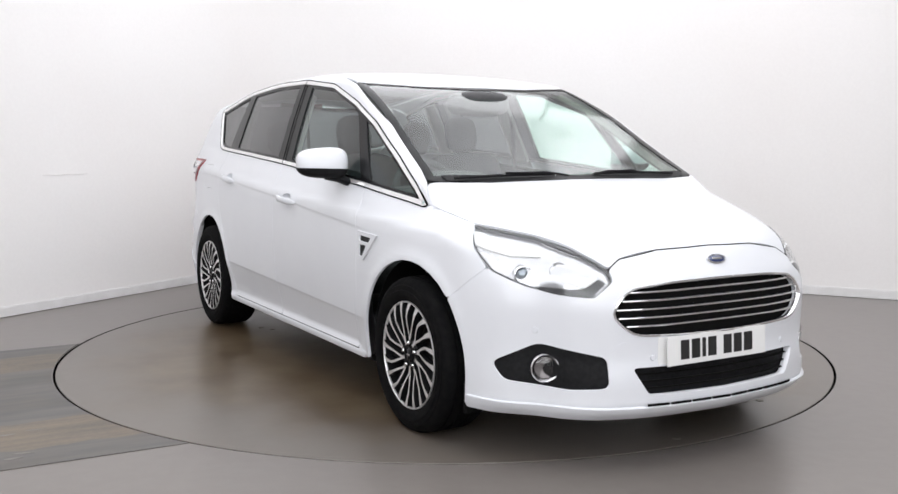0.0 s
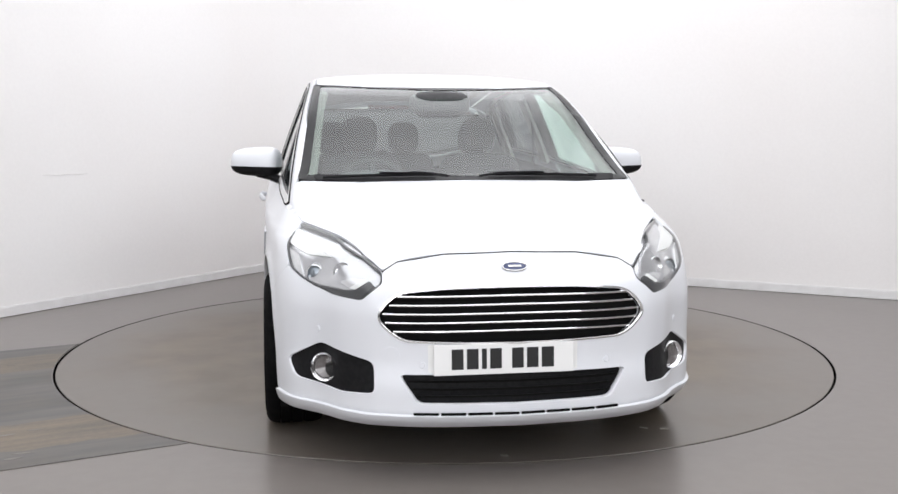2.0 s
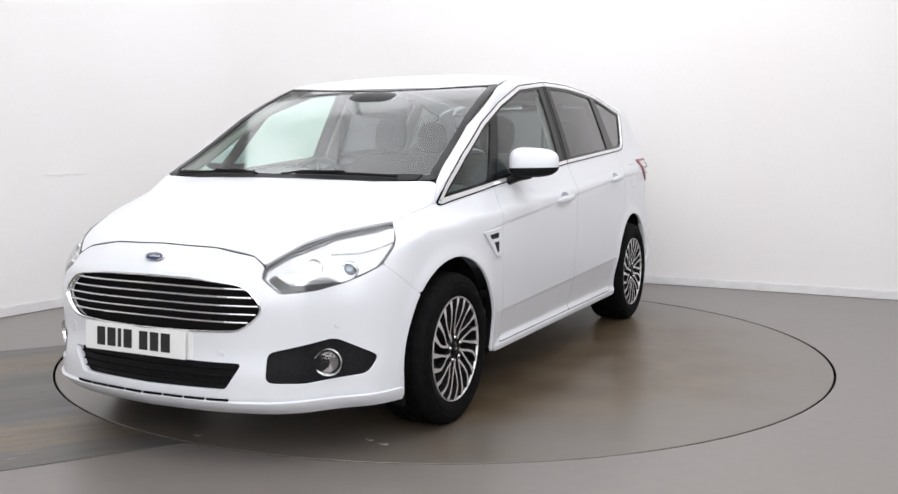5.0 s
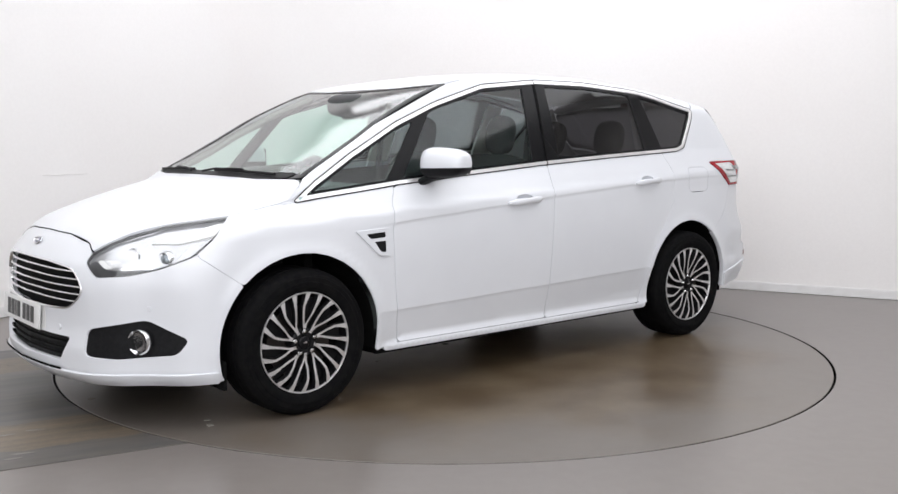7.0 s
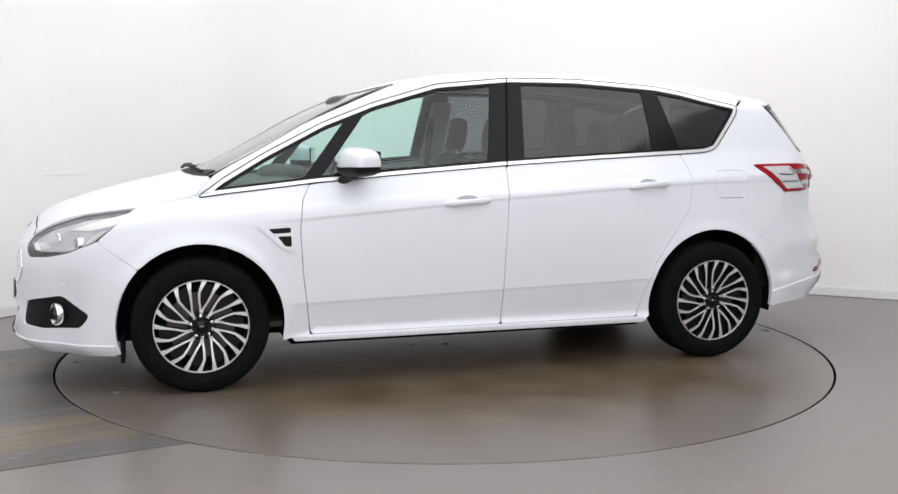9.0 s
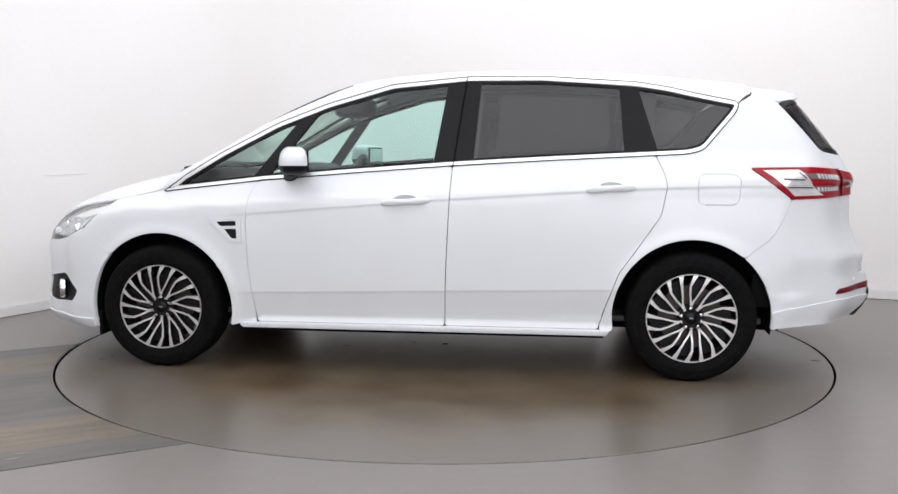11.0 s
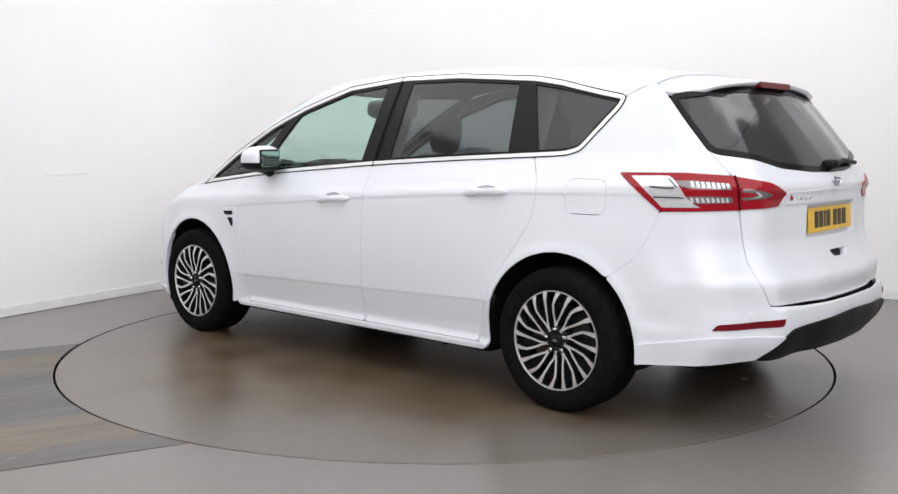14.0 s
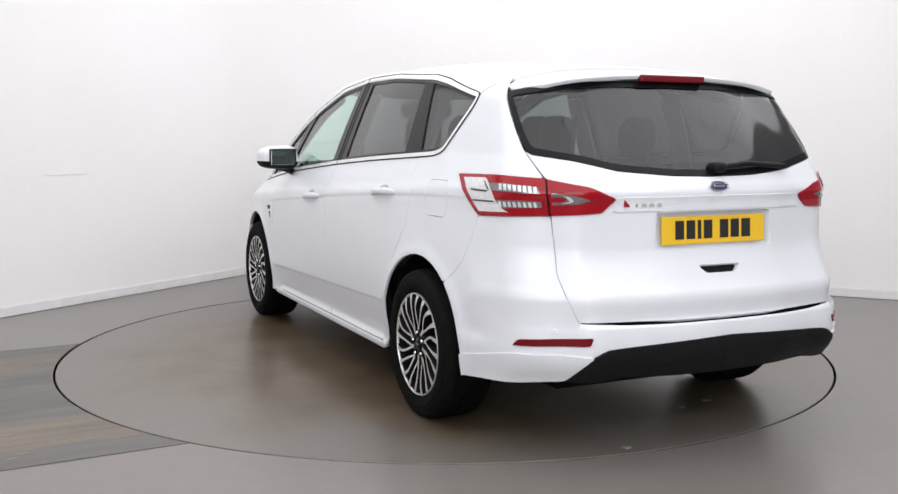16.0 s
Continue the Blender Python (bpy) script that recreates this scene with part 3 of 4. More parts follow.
SEAM_TOP = on_top([(1.345, .775), (1.264, .757), (.9, .715), (.421, .668), (.2, .645), (-.3, .62), (-1.0, .61), (-1.74, .61)])
SCREEN_SIDE = [(1.345, .772), (1.264, .754), (.9, .712), (.421, .665)]
SPOIL = np.array([(-1.80, .655, 1.472), (-1.85, .690, 1.447)])
REAR_EDGE = np.array([(-1.845, .693, 1.445), (-2.051, .720, 1.206), (-2.164, .700, 1.10)])
TAIL_LAMP = np.array([(-1.705, .838, 1.107), (-2.009, .816, 1.112), (-2.165, .698, 1.100), (-2.274, .564, 1.068), (-2.296, .456, 1.025), (-2.283, .516, .968), (-2.191, .689, .957), (-1.918, .855, .947), (-1.835, .861, 1.01)])
quarter = np.vstack([at_side(*DOOR_R[::-1], *LOW[6:], *BACK), SEAM_TOP[-1:], SPOIL[:1], REAR_EDGE, TAIL_LAMP[1::-1], TAIL_LAMP[:-3:-1],
                     at_side((-1.869, .83), (-1.813, .741), *arc(-1.425, 130, -11)), at_side((-.99, .25))])
fuel = S((-1.445, 1.075), (-1.655, 1.075), (-1.655, .918), (-1.445, .918))
pair("quarter_panel", patch(side_chart(quarter), holes=[fillet(fuel, .045)], step=.03, folds=True, gap=.0014), PAINT, car)
pair("fuel_flap", patch(fuel, corner=.045, folds=True), PAINT, car)
frame_line = np.vstack([at_side((1.437, .968), *HIGH[::-1], BACK[-1]), SEAM_TOP[::-1], on_top([(1.36, .785)])])
pair("roof_rail", patch(hoop_chart(frame_line), on_hoop, corner=.008, gap=.001, step=.025), PAINT, car)

roof = [(.41, .650), (.2, .640), (-.3, .615), (-1.0, .605), (-1.74, .605)]
roof_line = [(.50, 0), (.47, .35)] + roof
link("roof", patch(np.array(roof_line + [(x, -y) for x, y in roof_line[::-1]]), on_top, corner=.02), PAINT, car)
hood = HOOD_EDGE[::-1] + [*[tuple(q[:2]) for q in LAMP[2::-1]], *[tuple(q[:2]) for q in at_side((1.55, .946), (1.437, .966))], (1.36, .788), (1.385, .68), (1.43, .5), (1.462, .25), (1.468, 0)]
link("hood", patch(np.array(hood + [(x, -y) for x, y in hood[:0:-1]]), on_top, corner=.015, gap=.0026), PAINT, car)

filler = np.vstack([at_side((1.33, .985), (1.45, .94), (1.72, .885)), on_top([(1.72, .73), (1.45, .76), (1.40, .74)])])
pair("bonnet_gutter", patch(hoop_chart(filler), on_hoop, lift=-.007, rim=0, corner=.005, step=.02), PAINT, car)

# front bumper with its openings
edge3 = on_top(HOOD_EDGE)
bumper = np.vstack([at_side(*arc(1.425, 44, -14)), at_side((1.80, .205)), on_side([(FAN + .75, .205), (FAN + 1.1, .205), (FAN + 1.35, .205), (FAN + math.pi / 2, .205)])])
bumper_top = np.vstack([at_side((1.900, .758)), LAMP[8:3:-1], edge3])
grille = both(at_front((.0, .722), (.25, .717), (.44, .698), (.522, .605), (.428, .518), (.2, .512), (0, .511)))[[*range(7), *range(8, 13)]]
low_grille = both(at_front((0, .403), (.43, .398), (.365, .292), (0, .290)))[[0, 1, 2, 3, 5, 6]]
fog = np.vstack([at_front((.520, .440), (.62, .462)), at_side((2.08, .484), (1.944, .400), (1.992, .335)), at_front((.64, .315), (.518, .325))])
loop = np.vstack([bumper, (bumper[::-1] * (1, -1, 1))[1:], (bumper_top * (1, -1, 1)), bumper_top[-2::-1]])
cut = [fillet(side_chart(h), r) for h, r in ((grille, .05), (low_grille, .02), (fog, .028), (fog * (1, -1, 1), .028))]
link("front_bumper", patch(side_chart(loop), holes=cut, corner=.012, step=.03, rim=.03, gap=.0006), PAINT, car)
lip = on_side([(FAN + .55 + (math.pi - 1.10) * i / 24, z) for i, z in [(k, .252) for k in range(25)] + [(k, .205) for k in range(24, -1, -1)]])
link("front_lip", patch(side_chart(lip), lift=.012, corner=.008, gap=0), PAINT, car, "white painted bumper lip")
for i in range(8):
    s0, s1 = FAN + math.pi / 2 - .36 + .09 * i, FAN + math.pi / 2 - .36 + .09 * i + .083
    link("lip_slot", patch(np.array([(s0, .264), (s1, .264), (s1, .257), (s0, .257)]), lift=.0145, corner=.002, gap=0, rim=.004, step=.03), UNDER, car, "black slot in the bumper lip")

# black strips put in for the shade in the bonnet's front seam
seam_band = np.vstack([edge3 + (.004, 0, .012), (edge3[-2::-1] * (1, -1, 1)) + (.004, 0, .012), (edge3 * (1, -1, 1)) - (0, 0, .014), edge3[-2::-1] - (0, 0, .014)])
link("bonnet_gap", patch(side_chart(seam_band), lift=-.010, rim=0, corner=.002, gap=0, step=.02), UNDER, car, "black strip that darkens the gap under the bonnet edge")

line = np.vstack([edge3 + (0, 0, .0015), (edge3[-2::-1] * (1, -1, 1)) + (0, 0, .0015), (edge3 * (1, -1, 1)) - (0, 0, .0015), edge3[-2::-1] - (0, 0, .0015)])
link("bonnet_seam_strip", patch(side_chart(line), lift=.0012, rim=.004, corner=.001, gap=0, step=.02), UNDER, car, "thin black strip for the dark seam at the bonnet edge")

# grille: black field, chrome bars and surround
grille_part = link("grille", patch(side_chart(grille), lift=-.035, gap=-.01, rim=0, corner=.03), UNDER, car, "black grille with chrome bars")
grille_c = dense(fillet(side_chart(grille), .05), .02)
ring = patch(grille_c, holes=[inset(grille_c, .006)], gap=0, lift=.003, rim=.02, corner=.004, step=.02)
link("grille_surround", ring, CHROME, grille_part)
for z in (.683, .651, .618, .585, .553):
    w = np.interp(z, (.512, .605, .70), (.425, .512, .44)) - .012
    c = at_front(*[(w * (1 - i / 10), z + .006 * (1 - abs(1 - i / 10))) for i in range(21)])
    c = c - slope(c) * .012
    link("grille_bar", tube(c, .0046, 8, 1.0), CHROME, grille_part, "chrome bar")
lower = link("lower_grille", patch(side_chart(low_grille), lift=-.035, gap=-.01, rim=0, corner=.02), PLASTIC, car, "black lower bumper grille")
for z in (.375, .345, .316):
    w = np.interp(z, (.29, .40), (.365, .43)) - .01
    c = at_front(*[(w * (1 - i / 10), z) for i in range(21)])
    link("grille_slat", tube(c - slope(c) * .022, .008, 6, .5), UNDER, lower)
fogs = pair("fog_lamp_housing", patch(side_chart(fog), lift=-.010, gap=-.003, rim=0, corner=.028), PLASTIC, car, "black fog lamp surround")
fp = at_front((.690, .392))[0]
fn = slope(fp[None])[0]
aim = Vector(fn * (1, .35, .1)).to_track_quat("Y", "Z").to_matrix().to_4x4()
m_fog = Matrix.Translation(fp - fn * .002) @ aim
for side, mm in zip(fogs, (m_fog, MIRROR_Y @ m_fog)):
    link("fog_ring", moved(lathe([(.040, .0), (.047, .012), (.052, .018), (.056, .012), (.055, -.01)], 40), mm), CHROME, side, "chrome ring", True)
    link("fog_reflector", moved(lathe([(.002, -.012), (.02, -.008), (.041, .006)], 32), mm), SMOKE_LAMP, side, "", True)
    link("fog_lens", moved(lathe([(.001, .016), (.02, .014), (.041, .007)], 32), mm), CLEAR, side, "clear lens", True)
for y, z in ((.347, .434), (-.347, .434), (.713, .533), (-.713, .533)):
    p = at_front((y, z))[0]
    n = slope(p[None])[0]
    link("parking_sensor", moved(lathe([(.001, .004), (.010, .004), (.0115, .001), (.012, -.004), (.0125, .0015), (.0135, -.004)], 20), Matrix.Translation(p) @ Vector(n).to_track_quat("Y", "Z").to_matrix().to_4x4()), PAINT, car)
p = at_front((-.46, .470))
tow = side_chart(p)[0]
circle = np.array([(tow[0] + .034 * math.cos(a * .35), tow[1] + .030 * math.sin(a * .35)) for a in range(18)])
link("tow_eye_cover", patch(circle, lift=.0015, corner=.005, step=.02, rim=.004), PAINT, car)


# plates: the registration becomes plain bars
def plate(name, at, turn, mat, parent, w=.520, h=.111):
    m = Matrix.Translation(at) @ turn
    body = link(name, moved(box(w, .006, h, .002), m), mat, parent)
    x = -.195
    for i, cw in enumerate((.043, .043, .018, .043, 0, .043, .043, .046)):
        if cw:
            link("plate_mark", moved(box(cw, .002, .074, .0005, 1, at=(x + cw / 2, -.004, .002)), m), INK, body)
        x += cw + .0125 if cw else .026
    return body


nose = at_front((-.052, .458))[0]
plate("front_plate", (nose[0] + .006, -.052, .458), pose(0, 0, 0, -3, 0, 90), PLATE_WHITE, car)
link("plate_backing", patch(side_chart(at_front((.230, .512), (.230, .404), (-.330, .404), (-.330, .512))), lift=.001, rim=.003, corner=.01), PLATE_WHITE, car)


def badge(at, turn, parent):
    m = Matrix.Translation(at) @ turn
    b = link("badge", moved(blob(.046, .006, .0185, 1, 1), m), BADGE_BLUE, parent, "small blue oval badge", True)
    rim_line = [m @ Vector((.046 * math.cos(a * math.pi / 16), -.003, .0185 * math.sin(a * math.pi / 16))) for a in range(33)]
    link("badge_rim", tube(rim_line, .0028, 6, up=m.to_3x3() @ Vector((0, 1, 0))), CHROME, b)
    link("badge_mark", moved(box(.050, .003, .008, .001, 1, at=(0, -.0055, 0)), m), CHROME, b)


nose = at_front((0, .784))[0]
badge(nose + (.002, 0, 0), pose(0, 0, 0, -38, 0, 90), car)

# head lamps
# plain white stands in for glare on the indicator reflector and running light
LAMP_PARTS = (
    ("indicator_reflector", ((1.726, .792, .894), (1.774, .763, .889), (1.935, .712, .844), (2.038, .666, .808), (1.945, .745, .809), (1.883, .784, .825), (1.782, .826, .850)), PLATE_WHITE, .010, "reflector painted white for its bright glare"),
    ("side_reflector", ((1.818, .827, .826), (1.900, .789, .807), (1.944, .780, .769), (1.987, .770, .723), (1.943, .801, .733), (1.885, .821, .772)), CLEAR_LAMP, .012, "silver wedge reflector"),
    ("beam_panel", ((2.134, .644, .724), (2.164, .601, .744), (2.207, .546, .741), (2.187, .604, .706)), CLEAR_LAMP, .016, "silver panel"),
    ("running_light", ((2.186, .606, .704), (2.201, .554, .741), (2.218, .535, .735), (2.205, .586, .701)), PLATE_WHITE, .008, "white running light strip"),
    ("lower_bezel", ((2.001, .768, .698), (2.081, .692, .698), (2.178, .618, .695), (2.208, .583, .699), (2.221, .529, .735), (2.240, .513, .719), (2.228, .571, .664), (2.158, .642, .670), (2.059, .716, .680)), LAMP_GREY, .003, "dark grey lower bezel"),
)
for k, flip in enumerate((None, MIRROR_Y)):
    fit_ = (lambda d: d) if flip is None else mirrored
    lamp_c = side_chart(LAMP)
    head = link("headlamp", fit_(patch(lamp_c, lift=-.018, gap=-.012, rim=0, corner=.015)), REFLECTOR, car, "clear headlamp with chrome reflectors")
    link("lamp_bezel", fit_(patch(lamp_c, holes=[inset(dense(fillet(lamp_c, .015), .02), .009)], lift=-.003, rim=.010, corner=.015, step=.02, gap=.002)), LAMP_GREY, head, "dark bezel")
    for name, pts, mat, depth, text in LAMP_PARTS:
        link(name, fit_(patch(side_chart(np.array(pts)), lift=-depth, rim=.02, corner=.008, step=.02, gap=0)), mat, head, text)
    for (px_, py_, pz_), rad, sink in (((2.009, .732, .745), .042, .026), ((2.110, .640, .765), .034, .030)):
        c = on_side(side_chart(np.array([(px_, py_, pz_)])))[0]
        nn = slope(c[None])[0]
        face = Vector(nn * (1, .45, .1)).to_track_quat("Y", "Z").to_matrix().to_4x4()
        mm = Matrix.Translation(c - nn * sink) @ face
        if rad > .04:
            link("projector_ring", fit_(moved(lathe([(rad * .66, .002), (rad * .74, .012), (rad * .84, .010), (rad * .98, -.004), (rad, -.02)], 32), mm)), CHROME, head, "", True)
            link("projector_lens", fit_(moved(lathe([(.0005, .016), (rad * .35, .014), (rad * .58, .008), (rad * .68, .0)], 32), mm)), GLASS_BALL, head, "", True)
        else:
            link("beam_reflector", fit_(moved(lathe([(.004, -.022), (rad * .5, -.012), (rad * .9, .004), (rad, .008), (rad * 1.06, .002)], 32), mm)), CHROME, head, "chrome bowl", True)
            link("bulb_cap", fit_(moved(lathe([(.0005, .004), (.007, .002), (.008, -.02)], 16), mm)), LAMP_GREY, head, "", True)
    link("lamp_lens", fit_(patch(lamp_c, lift=0, rim=0, corner=.015)), CLEAR, head, "clear lens").visible_shadow = False

# glazing
DLO = np.array(LOW + BACK + HIGH)
dlo = S(*DLO)
inner = inset(dense(fillet(dlo, .03), .03), .019)

edge = inset(inner, .010)


def slab(lines, keep):
    p = edge if area(edge) > 0 else edge[::-1]
    for a, b in lines:
        s = (b[0] - a[0]) * (keep[1] - a[1]) - (b[1] - a[1]) * (keep[0] - a[0])
        p = clipped(p, a, b) if s > 0 else clipped(p, b, a)
    return p


APOST_F, APOST_R = ((.630, 1.40), (.945, 1.00)), ((.560, 1.40), (.865, 1.00))
BPOST_F, BPOST_R = ((-.150, 1.60), (-.060, 1.0)), ((-.318, 1.60), (-.272, 1.0))
CPOST_F, CPOST_R = ((-1.045, 1.60), (-1.09, 1.0)), ((-1.115, 1.60), (-1.285, 1.05))
panes = [("quarter_window", slab([APOST_F], (1.1, 1.06)), GLASS, "green tinted front quarter glass"),
         ("door_window", slab([APOST_R, BPOST_F], (.3, 1.3)), GLASS, "green tinted door glass"),
         ("rear_door_window", slab([BPOST_R, CPOST_F], (-.7, 1.35)), PRIVACY, "dark privacy glass"),
         ("rear_quarter_window", slab([CPOST_R], (-1.4, 1.3)), PRIVACY, "dark privacy glass")]
for k, flip in enumerate((None, MIRROR_Y)):
    fit_ = (lambda d: d) if flip is None else mirrored
    link("window_trim", fit_(patch(hoop_chart(on_side(dense(fillet(dlo, .03), .03))), on_hoop, holes=[hoop_chart(on_side(inner))], gap=.001, lift=.004, rim=.012, corner=.003, step=.02)), BRIGHT, car, "chrome window surround")
    posts = link("window_frame", fit_(patch(inner, holes=[p[1] for p in panes], gap=-.003, lift=-.003, rim=.02, corner=.004, step=.03)), BLACK, car, "gloss black pillars and window frame")
    for name, outline, mat, text in panes:
        pane = link(name, fit_(patch(outline, gap=-.004, lift=-.009, rim=0, corner=.004, step=.05)), mat, car, text)
        pane.visible_shadow = False
    # black ring drawn for the dark gap between window trim and roof rail
    gap_ring_o = inset(dense(fillet(dlo, .03), .03), -.0045)
    link("trim_gap_ring", fit_(patch(hoop_chart(on_side(gap_ring_o)), on_hoop, holes=[hoop_chart(on_side(dense(fillet(dlo, .03), .03)))], gap=.0004, lift=.0046, rim=.010, corner=.002, step=.02)), UNDER, posts, "black ring standing in for the gap round the trim")
    gapline = side_chart(at_side((-.236, 1.578), (-.178, 1.112), (-.184, 1.112), (-.242, 1.578)))
    link("door_gap", fit_(patch(gapline, gap=0, lift=.0052, rim=.004, corner=.001)), UNDER, posts)
screen_half = [(.475, 0), (.445, .35), (.395, .662), (.421, .666), (.9, .713), (1.264, .755), (1.345, .772), (1.375, .70), (1.43, .38), (1.455, 0)]
screen_o = np.array(screen_half + [(x, -y) for x, y in screen_half[-2:0:-1]])
screen_i = inset(dense(fillet(screen_o, .05), .04), .034)
screen = link("windscreen", patch(screen_o, on_top, gap=.001, lift=-.004, rim=0, corner=.03, step=.05), SCREEN, car, "faintly green windscreen")
screen.visible_shadow = False
link("windscreen_border", patch(screen_o, on_top, holes=[screen_i], gap=-.004, lift=-.001, rim=.01, corner=.03, step=.04), BLACK, car, "black windscreen border")
cowl = [(1.425, 0), (1.395, .38), (1.33, .70), (1.375, .69), (1.435, .5), (1.47, .25), (1.478, 0)]
link("cowl", patch(np.array(cowl + [(x, -y) for x, y in cowl[-2:0:-1]]), on_top, lift=.003, corner=.01, gap=0), PLASTIC, car, "black cowl under the windscreen")
for y0, y1 in ((.08, .60), (-.16, -.66)):
    c = on_top([(1.435 - .07 * abs(y0 + (y1 - y0) * i / 10) ** 1.4 - .012 * i / 10, y0 + (y1 - y0) * i / 10) for i in range(11)])
    w = link("wiper", tube(c + (0, 0, .014), .007, 6, 1.0), PLASTIC, car, "black wiper blade")
    link("wiper_arm", tube([c[0] + (.045, -.05 if y0 > 0 else .05, .008), c[1] + (.03, 0, .022), c[5] + (.0, 0, .024)], .006, 6), PLASTIC, w)

# tail
spoiler = [(-1.745, 0), (-1.745, .60), (-1.80, .665), (-1.90, .668), (-1.985, .60), (-2.022, .42), (-2.035, 0)]


def on_spoiler(c):
    c = np.asarray(c, float).reshape(-1, 2)
    q = np.clip(np.abs(c[:, 1]) / .7, 0, 1.4)
    return np.stack([c[:, 0], c[:, 1], TOP(c[:, 0]) - CROWN(c[:, 0]) * (.55 * q ** 2 + .45 * q ** 5) - .012 + .004 * (c[:, 0] < -1.9)], 1)


link("roof_spoiler", patch(np.array(spoiler + [(x, -y) for x, y in spoiler[-2:0:-1]]), on_spoiler, corner=.03, rim=.022), PAINT, car, "white roof spoiler over the tailgate")
brake = link("brake_light", box(.035, .33, .030, .006, at=(-2.0205, 0, 1.503)), DEEP_RED, car, "red high-level brake light")
rear_half = np.vstack([at_rear((0, 1.492), (.2, 1.492), (.45, 1.486)), [(-1.847, .692, 1.446), (-2.050, .719, 1.208), (-2.080, .707, 1.190)], at_rear((.60, 1.168), (.425, 1.127), (.2, 1.108), (0, 1.104))])
rear_o = side_chart(np.vstack([rear_half, rear_half[-2:0:-1] * (1, -1, 1)]))
rear_i = inset(dense(fillet(rear_o, .04), .03), .028)
pane = link("rear_window", patch(rear_o, lift=-.003, rim=0, corner=.04, step=.05), PRIVACY, car, "dark privacy rear glass")
pane.visible_shadow = False
link("rear_window_border", patch(rear_o, holes=[rear_i], lift=.0, rim=.01, corner=.04, gap=.002, step=.03), BLACK, car, "black glass border")
gate_half = np.vstack([rear_half[-1:3:-1], [(-2.165, .697, 1.10), (-2.191, .685, .96), (-2.219, .670, .734), (-2.294, .648, .611), (-2.345, .650, .560)], at_rear((.45, .5560), (.22, .5552), (0, .5552))])
rear_plate_z = .893
handle = side_chart(at_rear((.105, .757), (-.105, .757), (-.075, .728), (.075, .728)))
recess = side_chart(at_rear((.285, .965), (.10, .966), (-.10, .966), (-.285, .965), (-.295, .825), (0, .822), (.295, .825)))
gate = link("tailgate", patch(side_chart(np.vstack([gate_half, gate_half[-2:0:-1] * (1, -1, 1)])), holes=[handle, recess], corner=.012, step=.03, rim=.034), PAINT, car, "white tailgate")
link("plate_recess", patch(recess, lift=-.031, gap=-.006, rim=0, corner=.012), PAINT, gate, "recess for the plate")
link("tailgate_handle", patch(handle, lift=-.03, gap=-.004, rim=0, corner=.01), PLASTIC, gate, "recessed black handle")
garnish = side_chart(at_rear((.46, 1.030), (.2, 1.032), (-.2, 1.032), (-.46, 1.030), (-.47, .972), (0, .974), (.47, .972)))
link("tailgate_garnish", patch(garnish, lift=.005, rim=.008, corner=.01), PAINT, gate, "raised white strip")
rb = at_rear((0, .85))[0]
plate("rear_plate", (rb[0] + .020, 0, rear_plate_z), pose(0, 0, 0, -3, 0, -90), PLATE_YELLOW, gate)
rb = at_rear((0, 1.066))[0]
badge(rb - (.004, 0, 0), pose(0, 0, 0, -18, 0, -90), gate)
for i, (y, w, mat) in enumerate(((.415, .026, RED), (.375, .012, CHROME), (.345, .026, CHROME), (.312, .026, CHROME), (.280, .022, CHROME))):
    c = at_rear((y, .998 + .008 * (i == 0)))[0]
    link("model_mark", moved(box(.005, w, .014 if i else .030, .001, at=tuple(c - (.006, 0, 0))), Matrix()), mat, gate)
c = at_rear((-.02, 1.140))[0]
wip = link("rear_wiper", tube([c - (.03, 0, 0), at_rear((-.16, 1.155))[0] - (.035, 0, 0), at_rear((-.40, 1.140))[0] - (.02, 0, 0)], .014, 8, .8), PLASTIC, car, "black rear wiper")
link("wiper_pivot", blob(.035, .035, .022, .7, .7, at=tuple(c - (.012, 0, 0))), PLASTIC, wip)

